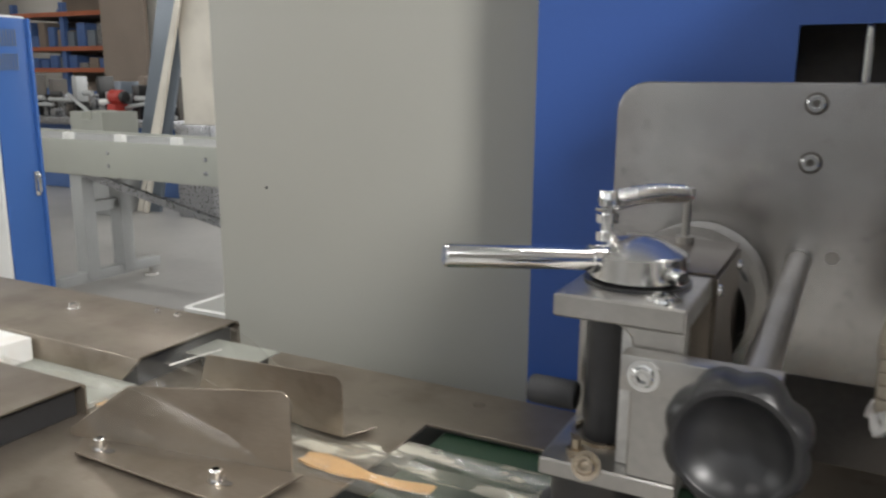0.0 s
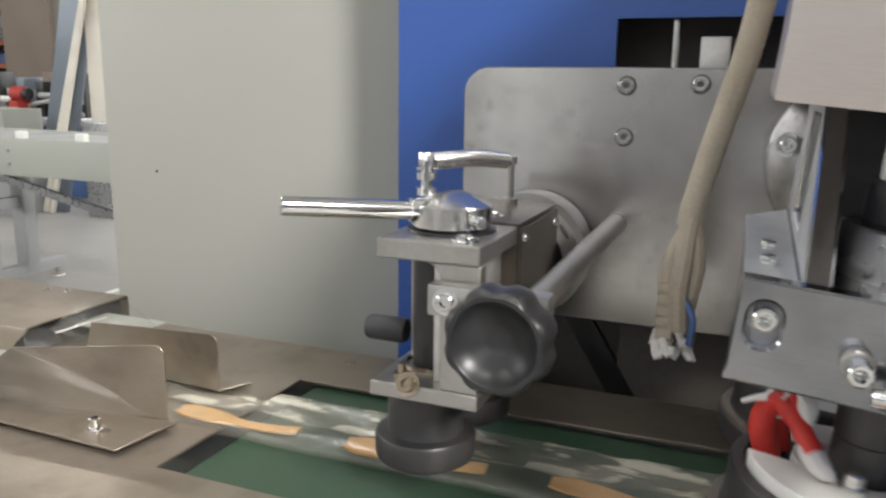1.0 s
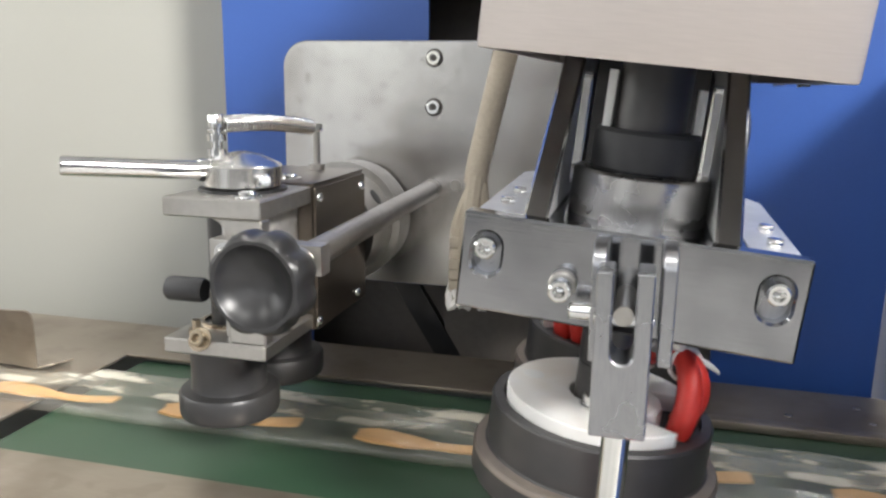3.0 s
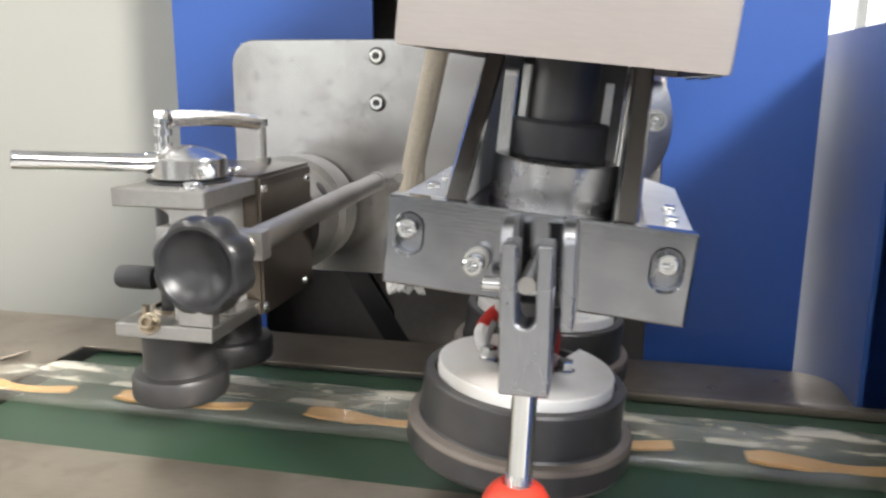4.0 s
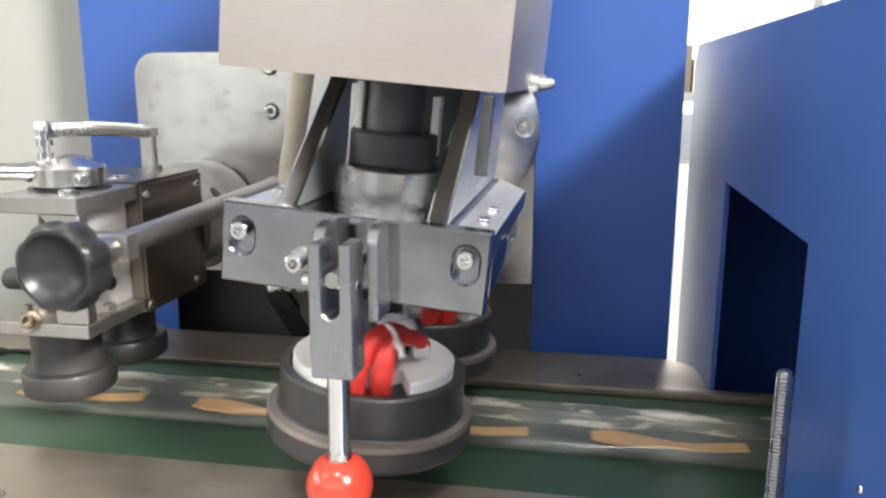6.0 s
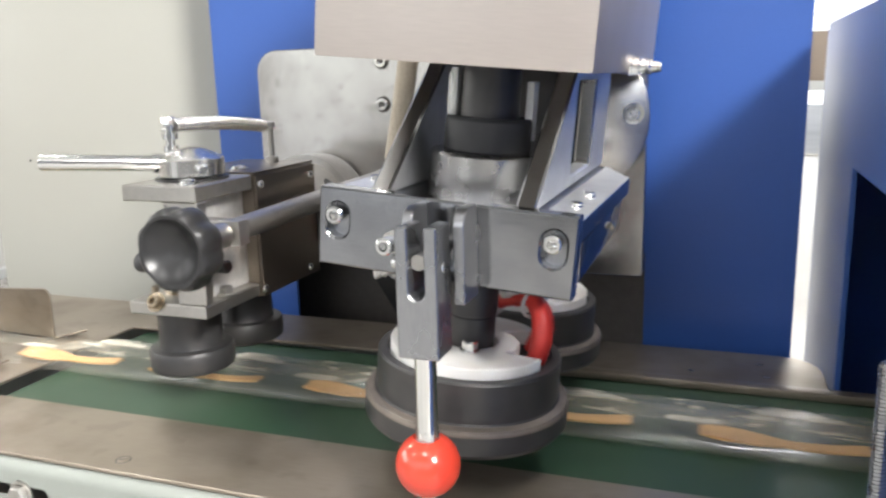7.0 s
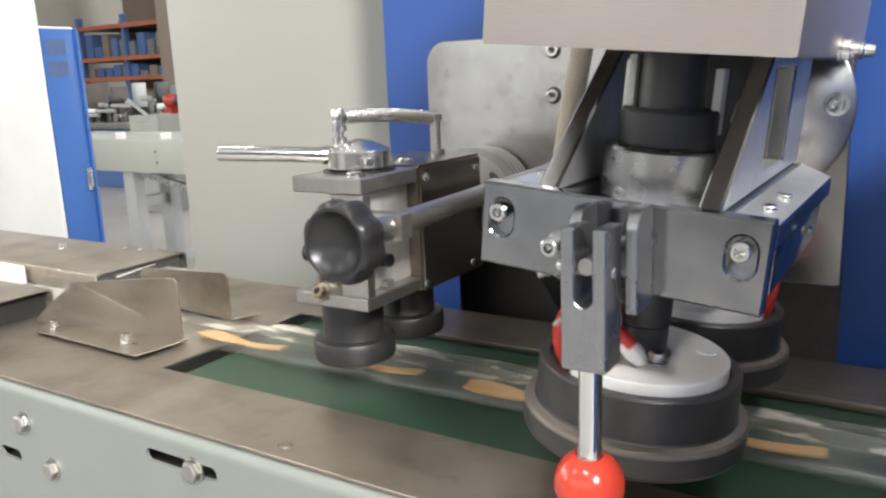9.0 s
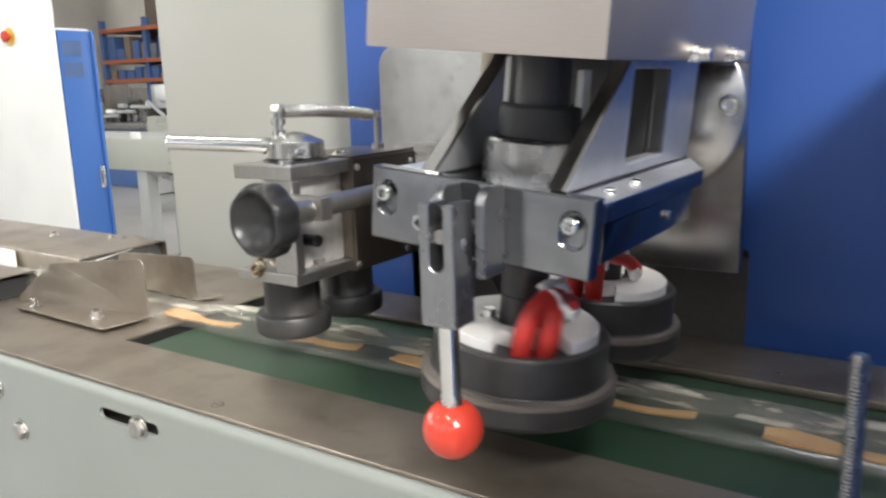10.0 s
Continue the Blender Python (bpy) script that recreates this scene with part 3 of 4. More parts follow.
for k in range(5):
    ridges += [(0.0530 - 0.0004 * k, 0.0505 + 0.008 * k), (0.0530 - 0.0004 * k, 0.0535 + 0.008 * k), (0.0495, 0.0540 + 0.008 * k), (0.0495, 0.0580 + 0.008 * k)]
part("collar", turned(ridges + [(0, 0.0905)], cy, 56), SATIN, feed, "ringed steel collar", 14)
for a in (35, 75, 115):
    m = cy @ pose(0, 0, 0, 0, 0, -a) @ Matrix.Translation((0.0461, 0, 0.03)) @ AX_X
    # black disc on the surface, painted for the shade in a hole
    part("collar_hole", turned([(0, 0.0004), (0.006, 0.0002), (0.0072, 0.0)], m, 16), BLACK, feed)
# clamp hub with handle
hub = part("clamp_hub", turned([(0, 0), (0.0245, 0), (0.0255, 0.001), (0.0255, 0.0135), (0.0245, 0.0145), (0.012, 0.0205), (0.004, 0.0225), (0, 0.0228)], pose(-0.186, 0.117, 1.1365), 48), POLISHED, feed, "polished chrome clamp hub", 12)
part("handle", rod((-0.203, 0.101, 1.1475), (-0.2665, 0.0455, 1.1535), 0.0061, 20, 0.0012), CHROME, hub, "chrome lever handle")
part("handle_collar", rod((-0.199, 0.1055, 1.147), (-0.2085, 0.097, 1.148), 0.0075, 16, 0.002), CHROME, hub)
part("grub_screw", rod((-0.1655, 0.100, 1.1435), (-0.158, 0.094, 1.1435), 0.0042, 12, 0.0008), CHROME, hub)
# tension spring between two posts
part("spring_post", turned([(0, 0), (0.006, 0), (0.006, 0.005), (0.0035, 0.005), (0.0035, 0.010), (0.0062, 0.010), (0.0062, 0.0145), (0.0035, 0.0145), (0.0035, 0.019), (0.0052, 0.019), (0.0052, 0.0265), (0.0045, 0.0275), (0, 0.0275)], pose(-0.2035, 0.116, 1.155), 18), CHROME, feed)
part("spring_post", turned([(0, 0), (0.006, 0), (0.006, 0.0045), (0.0027, 0.005), (0.0027, 0.031), (0.0045, 0.0312), (0.0045, 0.036), (0, 0.0365)], pose(-0.1825, 0.229, 1.1355), 14), SATIN, feed)
turns, wires = 31, []
p0, p1 = Vector((-0.203, 0.1225, 1.1755)), Vector((-0.1835, 0.222, 1.1685))
ax = (p1 - p0).normalized()
u = Vector((0, 0, 1)) - ax * ax.z
u.normalize()
w = ax.cross(u)
for k in range(turns * 8 + 1):
    s = k / (turns * 8)
    sag = 0.0022 * math.sin(math.pi * s)
    wires.append(p0.lerp(p1, s) + Vector((0, 0, sag)) + 0.0050 * (u * math.cos(2 * math.pi * k / 8) + w * math.sin(2 * math.pi * k / 8)))
spring = part("tension_spring", tube(wires, 0.00108, 6, 1), POLISHED, feed, "bright coiled tension spring", 60)
# added dark rod: the shade between the coils as a colour
part("coil_gap_shade", rod(p0, p1, 0.0037, 10), ROLLER, spring)
part("spring_hook", tube([p0 + Vector((0, 0.002, 0)), (-0.2035, 0.112, 1.1725), (-0.2095, 0.116, 1.1715), (-0.2035, 0.1225, 1.171)], 0.0012, 6, 4), CHROME, spring)
part("spring_hook", tube([p1, (-0.182, 0.2335, 1.167), (-0.1785, 0.229, 1.1665), (-0.184, 0.224, 1.166)], 0.0012, 6, 4), CHROME, spring)
# adjusting rod with star knob
part("adjusting_rod", rod((-0.1185, 0.336, 1.1085), (-0.1185, 0.06, 1.1035), 0.0085, 24), SATIN, feed, "long round steel adjusting rod")
part("rod_collar", turned([(0.0085, 0), (0.0095, 0.0), (0.0095, 0.006), (0.0085, 0.006)], Matrix.Translation((-0.1185, 0.331, 1.1084)) @ AX_Y, 20), SATIN, feed)
part("rod_holder", boxed(-0.178, -0.1065, 0.0585, 0.0715, 1.0945, 1.1125, 0.001), SATIN, feed)
screw("holder_screw", feed, Matrix.Translation((-0.1665, 0.0585, 1.1035)) @ pose(0, 0, 0, 90), 0.0052, 0.0035)
part("knob_stem", turned([(0, 0), (0.0062, 0), (0.0062, 0.014), (0.0092, 0.0145), (0.0092, 0.034), (0.006, 0.0345), (0, 0.0345)], Matrix.Translation((-0.1185, 0.022, 1.1028)) @ AX_Y, 20), SATIN, feed)


def star_knob(lobes=8, r=0.0285):
    bm = bmesh.new()
    prof = [(0.20, -0.0010, 0), (0.30, -0.0022, 0), (0.50, -0.0054, 0), (0.70, -0.0092, 0), (0.735, -0.0112, 0), (0.77, -0.0122, 0), (0.85, -0.0124, 0.15), (0.93, -0.0108, 0.8), (0.98, -0.0070, 1), (1.0, -0.001, 1), (0.98, 0.006, 1), (0.88, 0.0105, 0.8), (0.6, 0.012, 0.2), (0.36, 0.019, 0), (0.0, 0.019, 0)]
    rings, seg = [], lobes * 8
    for f, z, wv in prof:
        ring = []
        for i in range(seg):
            a = 2 * math.pi * i / seg
            rad = r * f * (1 - wv * 0.095 * (0.5 + 0.5 * math.cos(lobes * a)) ** 2)
            ring.append(bm.verts.new((rad * math.cos(a), rad * math.sin(a), z)))
        rings.append(ring)
    for a, b in zip(rings, rings[1:]):
        for i in range(seg):
            bm.faces.new((a[i], a[(i + 1) % seg], b[(i + 1) % seg], b[i]))
    bm.faces.new(rings[0])
    bm.faces.new(rings[-1])
    bmesh.ops.remove_doubles(bm, verts=bm.verts, dist=1e-6)
    bm.transform(Matrix.Translation((-0.1185, 0.0115, 1.1025)) @ AX_Y)
    return bm


part("star_knob", star_knob(), BLACK, feed, "black plastic star knob with a dished face", 34)


def small_roller(y):
    prof = [(0, 0.9755), (0.0305, 0.9755), (0.0335, 0.9775), (0.0343, 0.9805), (0.0343, 0.9925), (0.0330, 0.9945), (0.0262, 0.9958), (0.0256, 0.9975), (0.0256, 1.0325), (0, 1.0325)]
    bm = turned([(r, z - 1.0) for r, z in prof], I4, 40)
    ob = part("small_roller", bm, ROLLER, feed, "dark grey flanged roller")
    ob.location = (-0.2035, y, 1.0)
    return ob


small_front, small_back = small_roller(0.1185), small_roller(0.1965)

# ---- sealing head, leaning a little about the depth axis ----
LEAN_HEAD = 5.3
head = thing("sealing_head", pose(0.064, 0, 1.123, 0, LEAN_HEAD, 0), "steel sealing head with clamp bar over dark heated rollers", "sealing head")
slots = [rrect(-0.0715, -0.0575, -0.0125, 0.0085, 0.0068), rrect(0.0565, 0.0705, -0.0125, 0.0085, 0.0068)]
part("front_bar", sheet([rrect(-0.0767, 0.0762, -0.0293, 0.0172, 0.0012)] + slots, 0.012, Matrix.Translation((0, 0.016, 0)) @ XZ, 0.0012), BAR_STEEL, head, "ground steel clamp bar with two slots")
for sx in (-0.0645, 0.0635):
    screw("bar_screw", head, Matrix.Translation((sx, 0.0125, 0.0015)) @ pose(0, 0, 0, 90), 0.0051, 0.0140, None, False)
    # dark steel colour here carries the shade in the slot's depth
    part("slot_back", boxed(sx - 0.0075, sx + 0.0075, 0.0125, 0.0158, -0.014, 0.0095), LEVER_STEEL, head)
screw("stop_bolt", head, Matrix.Translation((-0.0273, 0.004, -0.0095)) @ pose(0, 0, 0, 90), 0.0050, 0.018, None, False)
part("stop_washer", turned([(0, 0), (0.0064, 0), (0.0064, 0.0045), (0.0058, 0.005), (0, 0.005)], Matrix.Translation((-0.0273, 0.004, -0.0095)) @ pose(0, 0, 0, 90), 24), SATIN, head)
# base plate behind the bar, with the two sloping gussets
part("base_plate", sheet([[(-0.0765, 0.0165), (0.0762, 0.0165), (0.079, 0.20), (0.053, 0.255), (-0.053, 0.255), (-0.078, 0.20)], circle(0, 0.083, 0.030)], 0.012, Matrix.Translation((0, 0, 0.001)), 0.0008), BAR_STEEL, head)
# added thin strips; their pale colour carries the brightness on the plate's sides
for s in (-1, 1):
    part("pale_wing_sheet", sheet([[(0.0530 * s, 0.0172), (0.0758 * s, 0.0172), (0.0783 * s, 0.199), (0.0535 * s, 0.252)][::s]], 0.0008, Matrix.Translation((0, 0, 0.0130)), 0.0002), GUSSET, head, "added pale strip for the brightness on the base plate's side")
for s in (-1, 1):
    x0 = 0.0425 if s > 0 else -0.0460
    tri = [(0.0185, 0.0135), (0.262, 0.0135), (0.262, 0.098), (0.118, 0.098)]
    hole = rrect(0.118, 0.193, 0.022, 0.084, 0.004)
    plate = part("gusset", sheet([tri, hole], 0.012, Matrix.Translation((x0 - 0.006, 0, 0)) @ pose(0, 0, 0, 90, 0, 90), 0.0014), GUSSET, head, "polished sloping gusset plate with an opening")
    plate.data.materials.append(POLISHED)
    for f in plate.data.polygons:
        f.material_index = 1 if f.normal.y < -0.35 else 0
for s in (-1, 1):
    part("side_rail", boxed(0.0715 * s - 0.005, 0.0715 * s + 0.005, 0.0165, 0.185, -0.022, 0.0008, 0.0008), BAR_STEEL, head)
for sx, sy in ((0.066, 0.048), (0.067, 0.088), (-0.066, 0.06), (-0.066, 0.1)):
    part("set_screw", turned([(0, 0), (0.004, 0), (0.0036, 0.001), (0.004, 0.002), (0.0036, 0.003), (0.004, 0.004), (0.003, 0.0045), (0, 0.004)], pose(sx, sy, 0.013), 14), CHROME, head)
part("side_bolt", rod((0.0765, 0.13, -0.010), (0.0795, 0.13, -0.010), 0.0032, 12, 0.001), CHROME, head)
# bearing housing and shaft on the roller's axis
part("bearing_housing", turned([(0.030, -0.016), (0.0345, -0.016), (0.036, -0.012), (0.036, 0.036), (0.0348, 0.0375), (0.028, 0.0375), (0.028, 0.02)], pose(0, 0.083, 0), 48), TURNED, head, "turned steel bearing housing", 12)
part("lower_ring", turned([(0.0175, -0.041), (0.0300, -0.041), (0.0310, -0.040), (0.0310, -0.032), (0.028, -0.031), (0.028, -0.016), (0.0175, -0.016)], pose(0, 0.083, 0), 48), POLISHED, head, "polished lower bearing ring", 14)
part("collar_clamp", turned([(0, 0.037), (0.0265, 0.037), (0.0275, 0.039), (0.0275, 0.057), (0.0262, 0.059), (0, 0.059)], pose(0, 0.083, 0), 48), RUBBER_AND_SHADE, head, "black rubber collar", 14)
part("upper_shaft", rod((0, 0.083, 0.059), (0, 0.083, 0.16), 0.0185, 30), ROLLER, head)
part("white_upright", boxed(-0.024, -0.0195, 0.074, 0.086, 0.055, 0.088, 0.0008), WHITE, head, "narrow white upright piece beside the shaft")
part("white_upright", boxed(0.022, 0.027, 0.086, 0.098, 0.045, 0.082, 0.0008), WHITE, head)
part("rear_housing", boxed(-0.038, 0.034, 0.205, 0.312, 0.0135, 0.10, 0.002), ROLLER, head)
part("inner_back", boxed(-0.038, 0.034, 0.196, 0.2045, 0.0135, 0.098), ROLLER, head)
part("round_flange", turned([(0, 0), (0.074, 0), (0.0755, 0.001), (0.0755, 0.011), (0.074, 0.012), (0, 0.012)], Matrix.Translation((0.003, 0.324, 0.046)) @ pose(0, 0, 0, 90), 56), PLATE_STEEL, head, "round steel flange")
for a in (8, 90, 172, 262):
    screw("flange_screw", head, Matrix.Translation((0.003 + 0.062 * math.cos(radians(a)), 0.312, 0.046 + 0.062 * math.sin(radians(a)))) @ pose(0, 0, 0, 90), 0.0062, 0.009)
# sheet cover over the drive
cover = bmesh.new()
box(cover, -0.0785, 0.0765, -0.004, 0.303, 0.090, 0.34, 0.003)
bmesh.ops.delete(cover, geom=[f for f in cover.faces if f.normal.z < -0.9], context="FACES")
bmesh.ops.solidify(cover, geom=list(cover.faces), thickness=0.0015)
part("drive_cover", cover, STEEL, head, "brushed steel sheet cover")
for sy in (0.140, 0.232):
    part("cover_bolt", turned([(0, 0), (0.0068, 0), (0.0068, 0.0015), (0.006, 0.0018), (0.006, 0.0060), (0.0045, 0.0064), (0.0045, 0.0105), (0.0040, 0.0108), (0.0040, 0.0125), (0, 0.0128)], Matrix.Translation((0.0768, sy, 0.0955)) @ AX_X, 16), CHROME, head)
for sx in (-0.030, 0.040):
    part("cover_screw", turned([(0, 0), (0.004, 0), (0.004, 0.004), (0, 0.004)], pose(sx, 0.20, 0.086), 10), SATIN, head)

# heated rollers: they turn about the leaning axis
NIP = 0.157
def roller_pair_part(y, name):
    ob = part(name, turned([(0, -0.1455), (0.061, -0.1455), (0.0678, -0.144), (0.0695, -0.141), (0.0695, -0.1275), (0.0686, -0.1258), (0.0632, -0.1248), (0.0622, -0.1235), (0.0622, -0.0985), (0.0612, -0.097), (0.0558, -0.097), (0.0556, -0.101), (0, -0.101)], I4, 72), ROLLER, head, "dark grey heated sealing roller with a flange", 20)
    part("flange_rim", turned([(0.0634, -0.1246), (0.0684, -0.1255), (0.0692, -0.1268), (0.0698, -0.1282), (0.0698, -0.1290)], I4, 72), WORN_RIM, ob, "worn brownish flange rim")
    ob.location = (-0.002, y, 0)
    rim = [(0.054 * math.cos(radians(a)), 0.054 * math.sin(radians(a))) for a in range(30, 331, 5)]
    notch = [(0.030 * math.cos(radians(a)) + 0.004, 0.026 * math.sin(radians(a))) for a in (-50, -30, 0, 30, 50)]
    part("insulating_disc", sheet([rim + notch, circle(0, 0, 0.0187, 28)], 0.0105, Matrix.Translation((0, 0, -0.1012)), 0.0006), PTFE, ob, "white plastic insulating disc, notched and scorched in places")
    part("roller_shaft", turned([(0, -0.101), (0.0160, -0.101), (0.0160, -0.072), (0.0153, -0.0715), (0.0153, -0.0705), (0.0165, -0.070), (0.0165, -0.030), (0, -0.030)], I4, 36), ROLLER, ob, "dark roller shaft", 16)
    hexbolt(ob, pose(0.0, -0.0235, -0.0907), 0.0052, 0.0075, "cap_bolt", CHROME)
    hexbolt(ob, pose(-0.0047, 0.0225, -0.0907), 0.0050, 0.0085, "cap_bolt", CHROME)
    part("filler_plug", turned([(0, 0), (0.0062, 0), (0.0058, 0.0006), (0, 0.0006)], pose(-0.0415, 0.0, -0.0907), 20), WHITE, ob)
    z0 = -0.100
    # two thick leads rise through the notch, are tied together and run back to the second bolt
    part("red_lead", tube([(0.0445, -0.0075, z0), (0.0475, -0.0065, z0 + 0.016), (0.0450, -0.001, z0 + 0.031), (0.038, 0.009, z0 + 0.039), (0.029, 0.019, z0 + 0.036)], 0.0066, 12, 5, radii=[0.0068, 0.0072, 0.0064, 0.0055, 0.0048]), RED_TUBE, ob, "thick red heater lead")
    part("red_lead", tube([(0.0430, 0.0085, z0), (0.0490, 0.0095, z0 + 0.016), (0.0470, 0.011, z0 + 0.029), (0.039, 0.0155, z0 + 0.036), (0.029, 0.023, z0 + 0.032)], 0.0066, 12, 5, radii=[0.0068, 0.0074, 0.0066, 0.0056, 0.0048]), RED_TUBE, ob, "thick red heater lead")
    part("lead_tail", tube([(0.031, 0.019, z0 + 0.035), (0.022, 0.028, z0 + 0.030), (0.013, 0.032, z0 + 0.023)], 0.0052, 12, 5), RED_TUBE, ob, "short red sleeve")
    part("tape_wrap", tube([(0.018, 0.030, z0 + 0.026), (0.011, 0.0315, z0 + 0.019), (0.0065, 0.0295, z0 + 0.0145), (0.0035, 0.0275, z0 + 0.0130)], 0.0045, 10, 4, radii=[0.0056, 0.0060, 0.0046, 0.0026]), TAPE, ob, "frayed white glass tape")
    part("tape_wrap", tube([(0.038, 0.004, z0 + 0.045), (0.030, 0.012, z0 + 0.044), (0.024, 0.021, z0 + 0.039), (0.021, 0.026, z0 + 0.033)], 0.0045, 8, 4, radii=[0.0022, 0.0044, 0.0054, 0.0026]), TAPE, ob)
    for k in range(5):
        a = radians(40 + 55 * k)
        p = Vector((0.030, 0.014, z0 + 0.043))
        part("frayed_tape", tube([p, p + Vector((0.006 * math.cos(a), 0.006 * math.sin(a), 0.002)), p + Vector((0.013 * math.cos(a + 0.4), 0.012 * math.sin(a + 0.4), -0.002 + 0.002 * (k % 3)))], 0.0012, 6, 3, radii=[0.0022, 0.0016, 0.0006]), TAPE, ob)
    ring = [(0.0405 + 0.0100 * math.cos(b) * 0.72, 0.0095 + 0.0100 * math.cos(b) * 0.69, z0 + 0.0345 + 0.0092 * math.sin(b)) for b in [2 * math.pi * q / 14 for q in range(15)]]
    tie = part("cable_tie", tube(ring, 0.0013, 6, 1), WHITE, ob, "white nylon cable tie")
    part("tie_tail", tube([(0.047, 0.0160, z0 + 0.036), (0.052, 0.019, z0 + 0.034), (0.058, 0.021, z0 + 0.030)], 0.0014, 6, 3, radii=[0.0026, 0.0018, 0.0010]), WHITE, tie)
    return ob


roll_front = roller_pair_part(NIP - 0.0735, "sealing_roller")
roll_back = roller_pair_part(NIP + 0.0735, "sealing_roller")

# tension lever with the red ball
lever = thing("tension_lever", pose(0.0645, 0, 0), "forked steel tension lever with a red ball knob", "lever")
fork = sheet([[(-0.0115, 1.062), (0.0115, 1.062), (0.0115, 1.1325), (0.0045, 1.1325), (0.0045, 1.100)] + [(0.0045 * math.cos(radians(a)), 1.0985 + 0.0045 * math.sin(radians(a))) for a in range(-10, -180, -20)] + [(-0.0045, 1.100), (-0.0045, 1.1325), (-0.0115, 1.1325)]], 0.021, Matrix.Translation((0, -0.017, 0)) @ XZ, 0.0007)
part("fork", fork, LEVER_STEEL, lever, "dark square steel fork")
part("pivot_pin", rod((-0.0123, -0.0275, 1.110), (0.0123, -0.0275, 1.110), 0.0028, 14, 0.0004), CHROME, lever)
part("eye_bolt", turned([(0, 0), (0.0042, 0), (0.0042, 0.040), (0.0035, 0.042), (0, 0.042)], Matrix.Translation((0, -0.034, 1.1135)) @ AX_Y, 18), SATIN, lever)
for s in (-1, 1):
    part("lug", sheet([rrect(-0.020, 0.004, 1.088, 1.139, (0.001, 0.001, 0.001, 0.010))], 0.006, Matrix.Translation((0.003 + 0.0145 * s - 0.003, 0.0, 0)) @ pose(0, 0, 0, 90, 0, 90), 0.0006), LEVER_STEEL, lever)
part("link_bolt", rod((-0.024, -0.012, 1.108), (-0.013, -0.012, 1.108), 0.0038, 12, 0.0008), CHROME, lever)
part("stem", rod((0.0, -0.0275, 1.063), (-0.0025, -0.0225, 1.004), 0.0061, 20), CHROME, lever)
threads = [(-0.0022 + 0.0062 * math.cos(a * 0.7), -0.0232 + 0.0062 * math.sin(a * 0.7), 1.0095 + a * 0.00016) for a in range(46)]
part("thread", tube(threads, 0.0007, 5, 1), CHROME, lever)
ball = turned([(0, -0.0186)] + [(0.0186 * math.sin(radians(a)), -0.0186 * math.cos(radians(a))) for a in range(8, 158, 8)] + [(0.0075, 0.017), (0.0070, 0.0165), (0, 0.0165)], pose(-0.0035, -0.0205, 0.9935), 40)
part("ball_knob", ball, RED, lever, "glossy red ball knob", 60)

# sleeved cables that hang from the cover to a terminal strip
hose = thing("sleeved_cable", pose(0, 0, 0), "beige sleeved cable hanging to a terminal strip", "cable")
part("sleeve", tube([(-0.015, 0.180, 1.278), (-0.0210, 0.185, 1.246), (-0.0285, 0.190, 1.2175), (-0.0395, 0.198, 1.176), (-0.0465, 0.200, 1.146), (-0.0480, 0.200, 1.134)], 0.0084, 14, 6), HOSE, hose)
part("wire_tail", tube([(-0.0446, 0.2016, 1.1392), (-0.0544, 0.1998, 1.1169), (-0.0598, 0.1980, 1.0946), (-0.0562, 0.1962, 1.0678)], 0.0062, 10, 5), HOSE, hose)
part("wire_tail", tube([(-0.0473, 0.1980, 1.1392), (-0.0491, 0.1926, 1.1124), (-0.0508, 0.1908, 1.0901), (-0.0491, 0.1926, 1.0633)], 0.0068, 10, 5), HOSE, hose)
part("wire_tail", tube([(-0.0455, 0.1998, 1.1374), (-0.0410, 0.1962, 1.1106), (-0.0437, 0.1962, 1.0856), (-0.0473, 0.1980, 1.0606)], 0.0055, 10, 5), HOSE, hose)
for k in range(6):
    part("terminal", boxed(-0.0645, -0.053, 0.190, 0.2015, 1.048 + 0.008 * k, 1.0555 + 0.008 * k, 0.001), HOSE, hose, "stained terminal block")
part("blue_wire", tube([(-0.0473, 0.1891, 1.0874), (-0.0401, 0.1873, 1.0722), (-0.0419, 0.1891, 1.0544)], 0.0022, 6, 4), BIN_BLUE, hose)
for k in range(9):
    a = 2.4 * k
    p = Vector((-0.053 + 0.009 * math.cos(a), 0.194 + 0.006 * math.sin(a), 1.048 + 0.002 * (k % 6)))
    part("frayed_end", tube([p, p + Vector((0.005 * math.cos(a * 1.7), 0.004 * math.sin(a * 2.1), -0.006)), p + Vector((0.008 * math.sin(a), 0.003, 0.004))], 0.0028, 6, 3), TAPE, hose, "frayed cream tape")

# ---- film guides at the left of the belt ----
def guide(name, base, wall_a, wall_b, top_a, drop, screws_at, h=0.063):
    g = thing(name, pose(0, 0, 0), "bent brushed steel film guide bolted to the tabletop", "film guide", "film guides")
    part("base", sheet([base], 0.002, Matrix.Translation((0, 0, T + 0.0035)), 0.0004), TABLE_STEEL, g)
    a, b = Vector(wall_a), Vector(wall_b)
    d = (b - a).length
    ang = math.degrees(math.atan2(b.y - a.y, b.x - a.x))
    n = [(0, 0), (d, 0)] + [(d - 0.008 + 0.008 * math.cos(radians(k)), h - 0.008 + 0.008 * math.sin(radians(k))) for k in (0, 30, 60, 90)] + [(top_a, h - drop), (0.0, 0.006)]
    part("upright", sheet([n], 0.0016, Matrix.Translation((a.x, a.y, T + 0.0045)) @ pose(0, 0, 0, 90, 0, ang), 0.0003), TABLE_STEEL, g)
    for sx, sy in screws_at:
        screw("guide_screw", g, pose(sx, sy, T + 0.0055), 0.0048, 0.0095)
